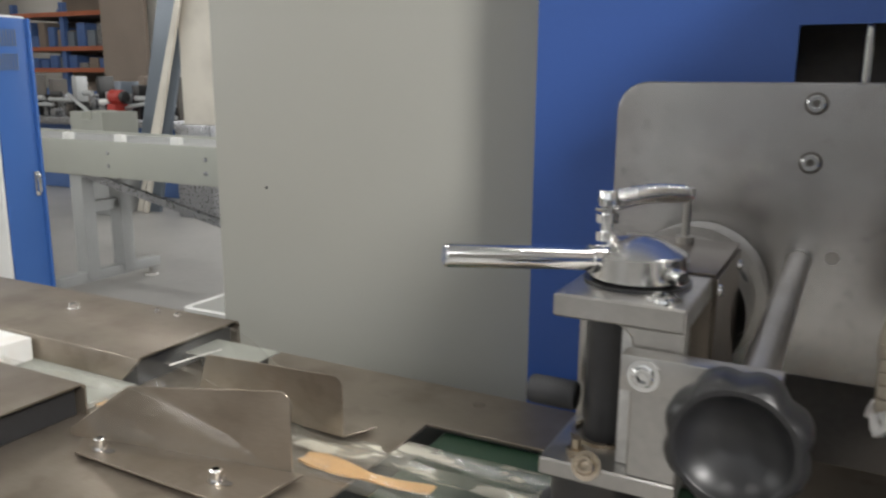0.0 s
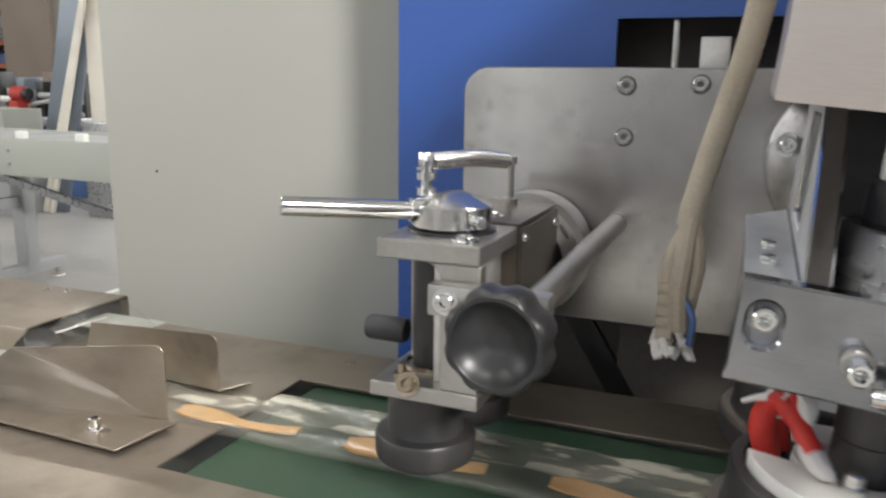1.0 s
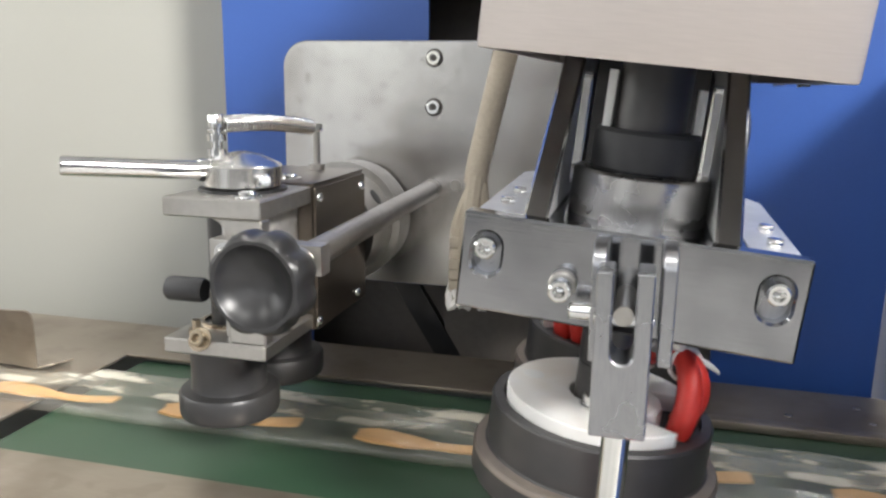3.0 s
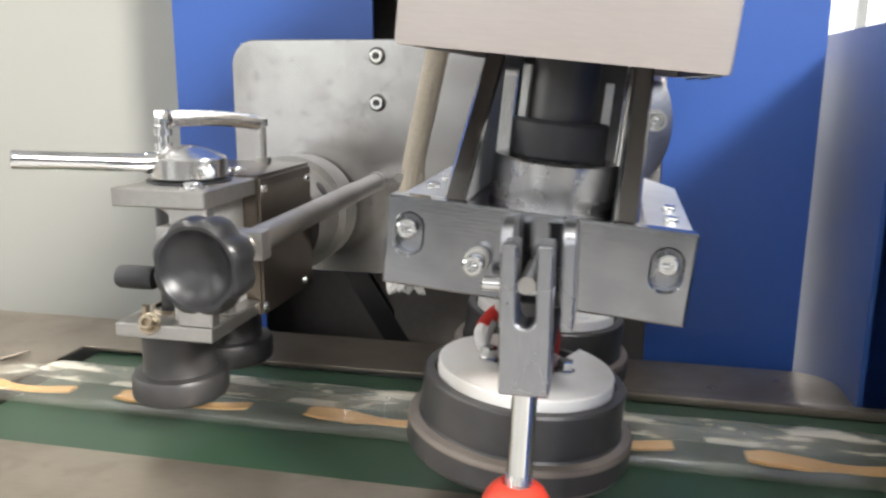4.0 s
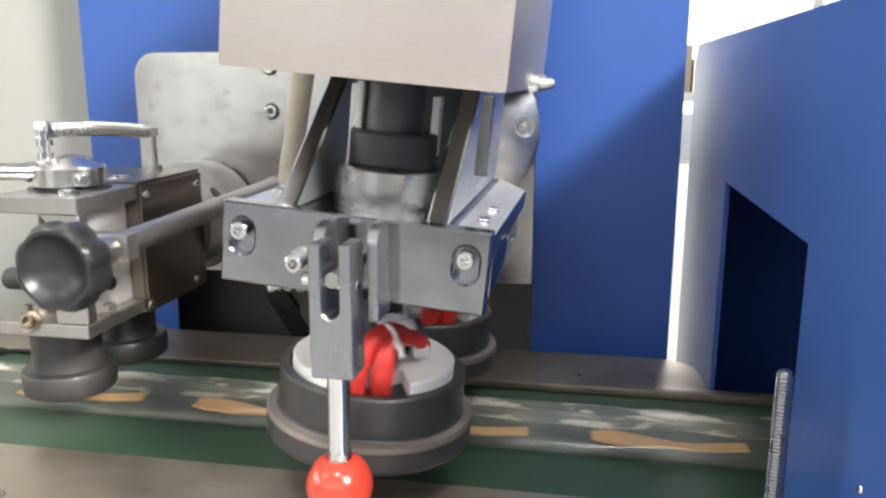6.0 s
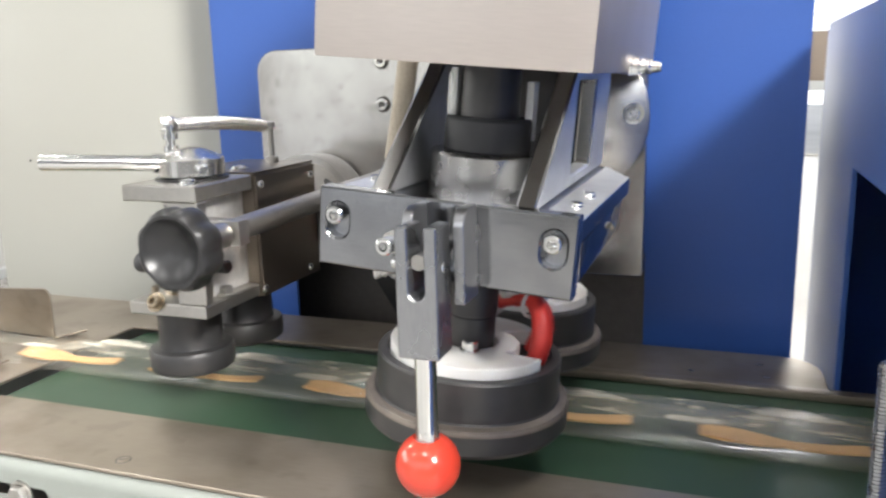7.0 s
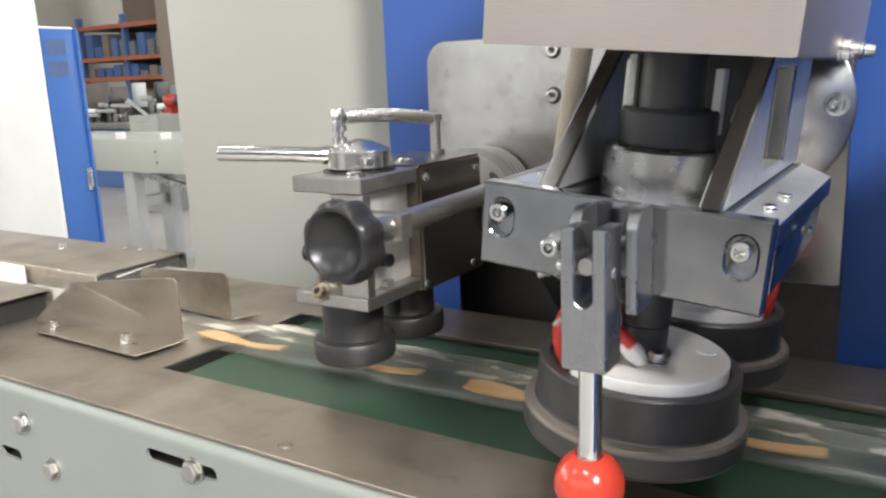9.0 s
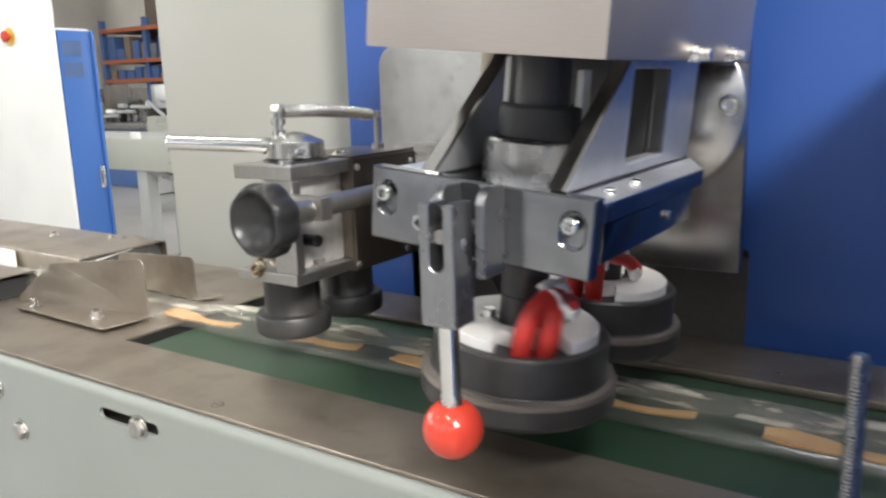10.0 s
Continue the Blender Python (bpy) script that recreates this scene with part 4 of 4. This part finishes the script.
        # dark sheet on the base, painted for the shade in an uncut slot
        part("slot_mark", sheet([rrect(sx - 0.004, sx + 0.014, sy - 0.0035, sy + 0.0035, 0.0034)], 0.0004, Matrix.Translation((0, 0, T + 0.0056))), DARK, g)
    return g


guide("film_guide", [(-0.602, 0.072), (-0.432, 0.068), (-0.424, 0.127), (-0.62, 0.096)], (-0.632, 0.093), (-0.434, 0.128), 0.060, 0.013, ((-0.588, 0.085), (-0.473, 0.090)))
guide("film_guide", [(-0.600, 0.204), (-0.434, 0.194), (-0.420, 0.222), (-0.59, 0.236)], (-0.600, 0.204), (-0.434, 0.194), 0.012, 0.010, (), 0.052)
web = thing("film_web", pose(0, 0, 0), "clear film drawn over the guides towards the belt", "plastic film")
bm = bmesh.new()
rows = []
for k in range(13):
    f = k / 12
    g = 3 * f * f - 2 * f ** 3
    left = [(0.080, 0.957), (0.093, 1.012), (0.130, 1.016), (0.165, 0.998), (0.200, 1.016), (0.236, 1.012), (0.262, 0.957)]
    right = [(0.126, 0.951), (0.130, 0.957), (0.142, 0.960), (0.156, 0.966), (0.170, 0.960), (0.190, 0.957), (0.199, 0.951)]
    rows.append([bm.verts.new((-0.60 + 0.19 * f, a[0] + (b[0] - a[0]) * g, a[1] + (b[1] - a[1]) * g)) for j, (a, b) in enumerate(zip(left, right))])
for a, b in zip(rows, rows[1:]):
    for j in range(6):
        bm.faces.new((a[j], a[j + 1], b[j + 1], b[j]))
edges = [[v.co.copy() for v in (row[j] for row in rows)] for j in (1, 3, 5)]
part("sheet", bm, WEB, web, "", 80)
for line in edges:
    part("film_edge", tube(line, 0.0004, 5, 1), FILM, web, "clear folded film edge")
part_film_lip = part("film_fold", tube([(-0.622, 0.190, T + 0.034), (-0.608, 0.199, T + 0.039), (-0.596, 0.207, T + 0.0435), (-0.582, 0.216, T + 0.048)], 0.003, 6, 4, radii=[0.0009, 0.0008, 0.0006, 0.0004]), TAPE)
tagged(part_film_lip, "crumpled white film fold between the guides", "plastic film")

# ---- infeed covers ----
def infeed_cover(y0, y1, x1, z, label, screws_at):
    c = thing("infeed_cover", pose(0, 0, 0), label, "machine cover", "infeed covers")
    k = 0.0015
    prof = [(y0, T + 0.001), (y0, z - 0.004), (y0 + 0.0012, z - 0.0012), (y0 + 0.004, z), (y1 - 0.004, z), (y1 - 0.0012, z - 0.0012), (y1, z - 0.004), (y1, T + 0.001),
            (y1 - k, T + 0.001), (y1 - k, z - 0.005), (y1 - 0.005, z - k), (y0 + 0.005, z - k), (y0 + k, z - 0.005), (y0 + k, T + 0.001)]
    bm = sheet([prof], x1 + 4.4, Matrix.Translation((-4.4, 0, 0)) @ pose(0, 0, 0, 90, 0, 90))
    # solid core, coloured black for the shade in the hollow hood
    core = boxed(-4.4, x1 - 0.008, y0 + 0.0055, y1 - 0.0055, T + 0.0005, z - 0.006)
    for v in bm.verts:
        if v.co.x > -4.0 and v.co.z < z - 0.01 and v.co.y < y0 + 0.01:
            v.co.x -= 0.028
    part("hood", bm, TABLE_STEEL, c)
    part("hood_shade_core", core, RUBBER_AND_SHADE, c, "dark core that stands in for the shade inside the hood")
    for sx, sy, r in screws_at:
        screw("cover_screw", c, pose(sx, sy, z), r, r * 1.4)
    return c


infeed_cover(0.194, 0.333, -0.668, 0.981, "brushed steel infeed cover with a dark open end", ((-0.863, 0.276, 0.005), (-0.769, 0.312, 0.0028), (-0.738, 0.312, 0.0028)))
infeed_cover(0.004, 0.132, -0.662, 0.980, "low brushed steel infeed cover with a dark end", ())
channel = thing("infeed_channel", pose(0, 0, 0), "pale plastic infeed channel between the covers", "conveyor channel")
part("channel_floor", boxed(-4.4, -0.672, 0.1325, 0.1935, T + 0.0002, T + 0.005), CONVEYOR, channel)
part("side_strip", boxed(-4.4, -0.816, 0.150, 0.190, T + 0.0052, 0.980, 0.002), PTFE, channel, "white plastic side strip")
part("end_tongue", boxed(-0.690, -0.592, 0.262, 0.308, T + 0.014, T + 0.0155), CONVEYOR, channel, "thin steel tongue under the cover")
part("tongue_foot", boxed(-0.66, -0.605, 0.266, 0.304, T + 0.0003, T + 0.0138), BLACK, channel)
infeed = thing("infeed_conveyor", pose(0, 0, 0), "long grey infeed conveyor frame of the packing machine", "conveyor")
part("bed", boxed(-4.4, -1.052, -0.02, 0.342, 0.86, T), LIGHT_GREY, infeed)
for lx in (-4.3, -2.7, -1.2):
    part("leg", boxed(lx - 0.03, lx + 0.03, 0.02, 0.30, 0, 0.86), LIGHT_GREY, infeed)

# ---- end housing at the right ----
endh = thing("discharge_housing", pose(0, 0, 0), "blue painted housing with a dark product opening", "machine housing")
XB = 0.3035
part("entry_panel", sheet([rrect(-0.20, 0.522, 0.15, 1.250, (0, 0, 0.02, 0)), rrect(0.023, 0.280, 0.90, 1.130, 0.001)], 0.004, Matrix.Translation((XB, 0, 0)) @ pose(0, 0, 0, 90, 0, 90)), GLOSS_BLUE, endh, "glossy blue painted panel with an opening")
part("rear_panel", boxed(XB + 0.004, 1.1, 0.518, 0.522, 0.15, 1.250), BLUE, endh)
part("front_panel", boxed(XB + 0.004, 1.1, -0.20, -0.196, 0.15, 1.250), BLUE, endh)
part("top_panel", boxed(XB + 0.004, 1.1, -0.196, 0.518, 1.2465, 1.250), BLUE, endh)
part("end_panel", sheet([rrect(-0.196, 0.518, 0.15, 1.246, 0), rrect(0.0, 0.30, 0.90, 1.13, 0.001)], 0.004, Matrix.Translation((1.096, 0, 0)) @ pose(0, 0, 0, 90, 0, 90)), BLUE, endh)
part("plinth", boxed(XB + 0.05, 1.05, -0.15, 0.44, 0, 0.15), DARK, endh)
# added dark screen; its colour carries the shade inside the product opening
part("inner_shade_screen", boxed(0.75, 0.76, -0.15, 0.06, 0.50, 1.245), DARK, endh)
for py, pz in ((-0.085, 1.05), (-0.075, 0.99)):
    pan_head("panel_rivet", endh, Matrix.Translation((XB, py, pz)) @ pose(0, 0, 0, 0, -90), 0.002, 0.0012)
outfeed = thing("outfeed_conveyor", pose(0, 0, 0), "short grey outfeed conveyor frame", "conveyor")
part("bed", boxed(1.62, 4.6, 0.05, 0.29, 0.86, T - 0.004), LIGHT_GREY, outfeed)
for lx in (1.8, 4.4):
    part("leg", boxed(lx - 0.03, lx + 0.03, 0.08, 0.26, 0, 0.86), LIGHT_GREY, outfeed)

stud = thing("threaded_stud", pose(0.277, -0.060, 0.80), "bare threaded steel stud standing before the blue housing", "threaded rod")
part("core", rod((0, 0, 0.0), (0, 0, 0.290), 0.0030, 16, 0.0006), LEVER_STEEL, stud)
helix = [(0.0032 * math.cos(k * math.pi / 4), 0.0032 * math.sin(k * math.pi / 4), 0.10 + k * 0.0017 / 8) for k in range(885)]
part("thread", tube(helix, 0.00062, 5, 1), LEVER_STEEL, stud)
part("foot", boxed(-0.02, 0.026, -0.012, 0.043, -0.03, 0.0), LIGHT_GREY, stud)

# ---- background: cabinet, conveyor, rack, boards ----
cab = thing("control_cabinet", pose(0, 0, 0), "control cabinet with white front and blue vented side", "cabinet")
part("body", boxed(-4.20, -3.352, 1.831, 2.012, 0.0, 1.50, 0.01), WHITE, cab, "white painted front")
part("side_door", boxed(-3.350, -3.335, 1.832, 2.000, 0.02, 1.49, 0.006), HAZED_DOOR_BLUE, cab, "blue painted side door")
part("edge_fold", boxed(-3.350, -3.322, 2.0005, 2.014, 0.02, 1.49, 0.004), HAZED_DOOR_BLUE, cab)
part("front_door", boxed(-4.20, -3.338, 1.812, 1.8285, 0.02, 1.80, 0.006), WHITE, cab, "tall white painted front door")
part("stop_plate", turned([(0, 0), (0.045, 0), (0.045, 0.004), (0, 0.004)], Matrix.Translation((-3.712, 1.812, 1.477)) @ pose(0, 0, 0, 90), 28), YELLOW, cab, "yellow ring of the stop button")
part("stop_button", turned([(0, 0.004), (0.014, 0.004), (0.014, 0.018), (0.026, 0.020), (0.028, 0.030), (0.022, 0.036), (0, 0.038)], Matrix.Translation((-3.712, 1.812, 1.477)) @ pose(0, 0, 0, 90), 28), RED, cab, "red mushroom stop button")
for k in range(8):
    for zz in (1.37, 1.27):
        part("vent_slot", boxed(-3.3345, -3.332, 1.850 + 0.013 * k, 1.855 + 0.013 * k, zz, zz + 0.07), SLATE, cab)
lock = part("lock", boxed(-3.3345, -3.322, 1.962, 1.988, 0.72, 0.83, 0.004), CHROME, cab)
part("lock_lever", boxed(-3.322, -3.306, 1.967, 1.983, 0.74, 0.80, 0.003), CHROME, lock)
part("lock_boss", rod((-3.3218, 1.975, 0.812), (-3.306, 1.975, 0.812), 0.010, 12, 0.002), CHROME, lock)

conv = thing("belt_conveyor", pose(0, 0, 0), "grey sheet metal conveyor on tubular legs", "conveyor")
part("side_panel", boxed(-6.4, -2.2, 2.70, 2.72, 0.70, 0.900, 0.003), CONVEYOR, conv)
part("far_panel", boxed(-6.4, -2.2, 3.26, 3.28, 0.70, 0.900, 0.003), CONVEYOR, conv)
part("bed", boxed(-6.4, -2.2, 2.7205, 3.2595, 0.83, 0.885), GALV, conv)
for lx in (-5.5, -4.05, -2.6):
    for ly in (2.76, 3.02):
        part("leg", boxed(lx - 0.05, lx + 0.05, ly - 0.04, ly + 0.04, 0.08, 0.70, 0.003), GALV, conv)
    part("foot_bar", boxed(lx - 0.035, lx + 0.035, 2.54, 3.27, 0.06, 0.12, 0.003), GALV, conv)
    part("cross_bar", boxed(lx - 0.03, lx + 0.03, 2.79, 2.99, 0.47, 0.53, 0.003), GALV, conv)
    for fy in (2.58, 3.22):
        part("levelling_foot", turned([(0, 0), (0.045, 0), (0.04, 0.012), (0.012, 0.016), (0.012, 0.06), (0, 0.06)], pose(lx, fy, 0), 14), SATIN, conv)
part("brace", boxed(-0.9, 0.9, -0.015, 0.015, -0.02, 0.02, 0, pose(-3.25, 2.74, 0.56, 0, 11, 0)), LEVER_STEEL, conv)
for k in range(10):
    part("side_clip", boxed(-6.2 + 0.42 * k, -6.14 + 0.42 * k, 2.700, 2.735, 0.900, 0.940, 0.004), WHITE, conv)
for k in range(6):
    for dz in (0.0, 0.07):
        pan_head("side_screw", conv, Matrix.Translation((-5.9 + 0.72 * k, 2.70, 0.765 + dz)) @ pose(0, 0, 0, 90), 0.012, 0.006, LEVER_STEEL)

rack = thing("storage_rack", pose(0, 0, 0), "storage rack with orange beams and blue bins", "shelf")
for x in (-11.5, -10.4):
    for y in (7.6, 8.4):
        part("upright", boxed(x - 0.04, x + 0.04, y - 0.04, y + 0.04, 0, 2.3), BIN_BLUE, rack)
for z in (0.75, 1.32, 1.62, 2.1):
    part("beam", boxed(-11.45, -9.35, 7.50, 7.56, z, z + 0.06), ORANGE, rack)
    part("shelf", boxed(-11.45, -9.35, 7.565, 8.40, z, z + 0.03), BROWN, rack)
# added dark backing, so that no bright wall shows between the bins
part("dark_backing", boxed(-11.45, -8.7, 8.41, 8.44, 0.3, 3.4), BROWN, rack, "dark sheet added behind the rack to close bright gaps")
random.seed(7)
for k in range(27):
    x, z = -11.4 + 0.21 * (k // 3), (0.781, 1.351, 1.651)[k % 3]
    top = 0.24 if k % 3 == 1 else 0.42
    b = part("storage_bin", boxed(x, x + random.uniform(0.14, 0.2), 7.60, 8.2, z, z + random.uniform(0.4, 1) * top, 0.01), random.choice([BIN_BLUE, BIN_BLUE, BROWN, SLATE, LEVER_STEEL]))
    tagged(b, "plastic storage bin on the rack", "box", "bins on the rack")
far = thing("workshop_machine", pose(0, 0, 0), "grey workshop machine with a red motor", "machine")
part("base", boxed(-9.4, -6.3, 5.7, 6.3, 0.0, 0.74, 0.02), BIN_BLUE, far)
part("bed", boxed(-9.5, -6.2, 5.5, 6.4, 0.74, 0.82, 0.01), LEVER_STEEL, far)
for k in range(44):
    x = -9.2 + 0.066 * k
    w, h = random.uniform(0.03, 0.12), random.uniform(0.06, 0.46)
    part("fitting", boxed(x, x + w, 5.6 + 0.05 * (k % 4), 5.9, 0.821, 0.821 + h, 0.01), random.choice([GALV, LEVER_STEEL, LEVER_STEEL, SLATE, BLACK, BLACK, DARK, BROWN]), far)
    if k % 4 == 1:
        part("fitting_head", rod((x, 5.58, 0.83 + h), (x + w + 0.05, 5.58, 0.83 + h), 0.03, 10, 0.006), random.choice([GALV, WHITE, BLACK, SATIN]), far)
for k in range(9):
    x = -9.0 + 0.31 * k
    part("fitting_rod", rod((x, 5.55, 0.83 + 0.06 * (k % 5)), (x + 0.35, 5.56, 0.85 + 0.05 * (k % 4)), 0.022, 10), GALV, far)
part("motor", rod((-7.02, 5.50, 1.05), (-6.86, 5.50, 1.05), 0.075, 16, 0.02), MACHINE_RED, far, "red motor")
part("motor_foot", boxed(-7.00, -6.88, 5.42, 5.58, 0.821, 0.98), MACHINE_RED, far)
part("motor_cap", rod((-6.859, 5.50, 1.05), (-6.80, 5.50, 1.05), 0.06, 14, 0.01), BLACK, far)
box_a = part("grey_box", sheet([[(-0.21, 0), (0.21, 0), (0.21, 0.24), (0.08, 0.24), (0.08, 0.17), (-0.06, 0.17), (-0.06, 0.24), (-0.21, 0.24)]], 0.4, pose(-6.30, 5.0, 0.70, 90)), CONVEYOR)
tagged(box_a, "grey notched sheet metal box on a stand", "metal box")
tagged(part("box_stand", boxed(-6.49, -6.11, 4.62, 5.0, 0, 0.699, 0.01), GALV), "plain grey stand under a box", "stand")
rear_rack = thing("pallet_rack", pose(0, 0, 0), "tall steel pallet rack with cartons near the gate", "shelf")
for x in (0.7, 2.3):
    for y in (7.0, 7.9):
        part("upright", boxed(x - 0.04, x + 0.04, y - 0.04, y + 0.04, 0, 2.9), GALV, rear_rack)
for z in (1.02, 2.0):
    part("beam", boxed(0.741, 2.259, 6.97, 7.03, z, z + 0.08), GALV, rear_rack)
    part("shelf", boxed(0.741, 2.259, 7.031, 7.9, z + 0.04, z + 0.07), BROWN, rear_rack)
for k, (x, w, h) in enumerate(((0.78, 0.30, 0.42), (1.10, 0.22, 0.30), (1.36, 0.34, 0.50), (1.74, 0.26, 0.36))):
    tagged(part("carton", boxed(x, x + w, 7.05, 7.5, 1.0905, 1.09 + h, 0.006), (BROWN, CREAM)[k % 2]), "cardboard carton on the pallet rack", "box", "cartons on the rack")
bin_wall = sheet([rrect(-1.46, -0.98, 1.0, 1.36, 0.02), rrect(-1.445, -0.995, 1.015, 1.345, 0.012)], 0.70, Matrix.Translation((0, 0, 0.012)))
bin_a = part("plastic_bin", box(bin_wall, -1.45, -0.99, 1.01, 1.35, 0.0, 0.011), WHITE)
tagged(bin_a, "open white plastic bin on the floor", "bin")
tagged(part("partition", boxed(-8.66, -7.9, 6.8, 6.86, 0, 4.2), BROWN), "tall brown board partition beside the rack", "partition")


def leaning_board(x, y, w, h, t, lean, material, label):
    b = part("leaning_board", boxed(-w / 2, w / 2, -t, 0, 0, h, 0.004), material)
    b.matrix_world = pose(x, y, 0.0, -1.0, lean, 0)
    return tagged(b, label, "board", "leaning boards")


leaning_board(-6.06, 5.02, 0.36, 3.0, 0.03, 14, SLATE, "dark slate coloured panel leaning upright")
leaning_board(-6.08, 4.96, 0.06, 2.6, 0.03, 18, CREAM, "long pale board leaning on a dark panel")
leaning_board(-5.96, 4.92, 0.05, 2.2, 0.03, 16, CREAM, "long pale board leaning on a dark panel")
tagged(part("box_pedestal", boxed(-5.52, -5.10, 4.9, 5.3, 0, 0.84, 0.01), LEVER_STEEL), "dark metal pedestal on the floor", "stand")
tagged(part("stained_board", boxed(-5.50, -5.13, 5.0, 5.04, 0.8405, 3.0, 0.004), CREAM), "tall stained cream board on a pedestal", "board")
pillar = part("pillar", boxed(-8.2, -7.6, 7.0, 7.6, 0, 5.5, 0.02), PLASTER)
tagged(pillar, "stained plaster pillar", "pillar", kind="structure")


# ---- wooden spoons in their film, carried along by the belt ----
PITCH, PERIOD, X0, LANE = 0.1585, 0.498, 0.0347, 0.1525
LENGTH = 0.111


def spoon_mesh():
    bm = bmesh.new()
    n, rows = 26, []
    for k in range(n + 1):
        s = k / n
        if s < 0.30:
            hw = 0.0112 * min(1, 0.62 + 3.2 * s) * (1 - 0.10 * max(0, s - 0.15) / 0.15)
        else:
            f = min(1, (s - 0.30) / 0.25)
            hw = 0.0101 + (0.0050 - 0.0101) * (3 * f * f - 2 * f ** 3) + 0.0016 * max(0, s - 0.55) / 0.45
        if s > 0.975:
            hw *= 0.86
        z = 0.0035 * max(0, 0.32 - s) / 0.32 + 0.0012 * math.sin(s * 7)
        th = 0.0016
        row = []
        for j in range(5):
            q = -1 + j / 2
            dish = -0.0012 * (1 - q * q) * max(0, 1 - s / 0.35)
            row.append((s * LENGTH, q * hw, z + dish))
        rows.append(([bm.verts.new((x, y, zz + th / 2)) for x, y, zz in row], [bm.verts.new((x, y, zz - th / 2)) for x, y, zz in row]))
    for (t0, b0), (t1, b1) in zip(rows, rows[1:]):
        for j in range(4):
            bm.faces.new((t0[j], t1[j], t1[j + 1], t0[j + 1]))
            bm.faces.new((b0[j], b0[j + 1], b1[j + 1], b1[j]))
        bm.faces.new((t0[0], b0[0], b1[0], t1[0]))
        bm.faces.new((t0[4], t1[4], b1[4], b0[4]))
    bm.faces.new([v for v in rows[0][0]] + [v for v in reversed(rows[0][1])])
    bm.faces.new([v for v in reversed(rows[-1][0])] + [v for v in rows[-1][1]])
    return bm


def film_mesh(seed):
    """One pitch of the film sleeve: a low tunnel with a standing fin; both ends have the same outline."""
    prof = [(-0.0125, 0.001), (-0.0145, 0.004), (-0.012, 0.009), (-0.006, 0.012), (0.002, 0.0135), (0.0075, 0.026), (0.0085, 0.026), (0.011, 0.0135), (0.020, 0.010), (0.034, 0.0075), (0.050, 0.0055), (0.066, 0.0045), (0.079, 0.0025), (0.078, 0.0006), (0.03, 0.0006), (-0.006, 0.0006)]
    bm = bmesh.new()
    nx, rings = 26, []
    for i in range(nx + 1):
        s = i / nx
        env = math.sin(math.pi * s)
        ring = []
        for k, (y, z) in enumerate(prof):
            x = s * PITCH
            q = Vector((x * 26, y * 120, seed * 3.7))
            d = noise.noise(q) * 0.0030 * env + 0.0006 * math.sin(6.283 * s * 2 + k) * env
            rise = 1 + 0.25 * noise.noise(Vector((s * 3, k * 0.2, seed))) * env
            ring.append(bm.verts.new((x, y + d * 0.7, max(0.0006, z * rise + (d if 2 <= k <= 11 else 0)))))
        rings.append(ring)
    for a, b in zip(rings, rings[1:]):
        for k in range(len(prof)):
            f = bm.faces.new((a[k], a[(k + 1) % len(prof)], b[(k + 1) % len(prof)], b[k]))
            f.material_index = 1 if 7 <= k <= 12 else 0
    return bm


SPOONS = []
random.seed(11)
first = thing("wrapped_spoon", pose(0, 0, 0), "pale wooden spoon in a clear film sleeve on the belt", "wooden spoon", "wrapped spoons on the belt")
part("spoon", spoon_mesh(), WOOD, first, "pale birch spoon")
part("film", film_mesh(1), FILM, first, "clear wrinkled plastic film", 80).data.materials.append(FLAP)
film_b, film_c = film_mesh(2), film_mesh(3)
other = []
for bm in (film_b, film_c):
    me = bpy.data.meshes.new("film")
    bmesh.ops.recalc_face_normals(bm, faces=bm.faces)
    bm.to_mesh(me)
    bm.free()
    for p in me.polygons:
        p.use_smooth = True
    me.materials.append(FILM)
    me.materials.append(FLAP)
    other.append(me)
K0, K1 = -26, 4
for k in range(K0, K1 + 1):
    sp = first if k == K0 else copy_thing(first, I4)
    wood = [c for c in sp.children if c.name.startswith("spoon")][0]
    film = [c for c in sp.children if c.name.startswith("film")][0]
    wood.matrix_basis = pose(0.0, random.uniform(-0.002, 0.002), 0.0085, random.uniform(-5, 5), random.uniform(-1.2, 0.6), random.uniform(1.5, 5.0))
    film.location = (-0.024, 0.0, 0.0)
    if k % 3:
        film.data = other[k % 3 - 1]
    SPOONS.append((sp, X0 + PITCH * k))


def motions():
    speed = PITCH / PERIOD
    for sp, x in SPOONS:
        walk(sp, [(t, pose(x + speed * t, LANE - 0.004, T - 0.006)) for t in (0.0, 2.5, 5.0, 7.5, 10.0)])
    steps = [0.2 * k for k in range(51)]
    turn = 360 / 1.368
    for ob, sign, phase in ((roll_front, -1, -46 + 4.5 * turn), (roll_back, 1, 220 + 46 - 4.5 * turn)):
        y = ob.location.y
        walk(ob, [(t, pose(-0.002, y, 0, 0, 0, phase + sign * turn * t)) for t in steps])
    spin = 360 * speed / (2 * math.pi * 0.0343)
    for ob, sign in ((small_front, -1), (small_back, 1)):
        x, y, z = ob.location
        walk(ob, [(0.1 * k, pose(x, y, z, 0, 0, sign * spin * 0.1 * k)) for k in range(101)])


motions()
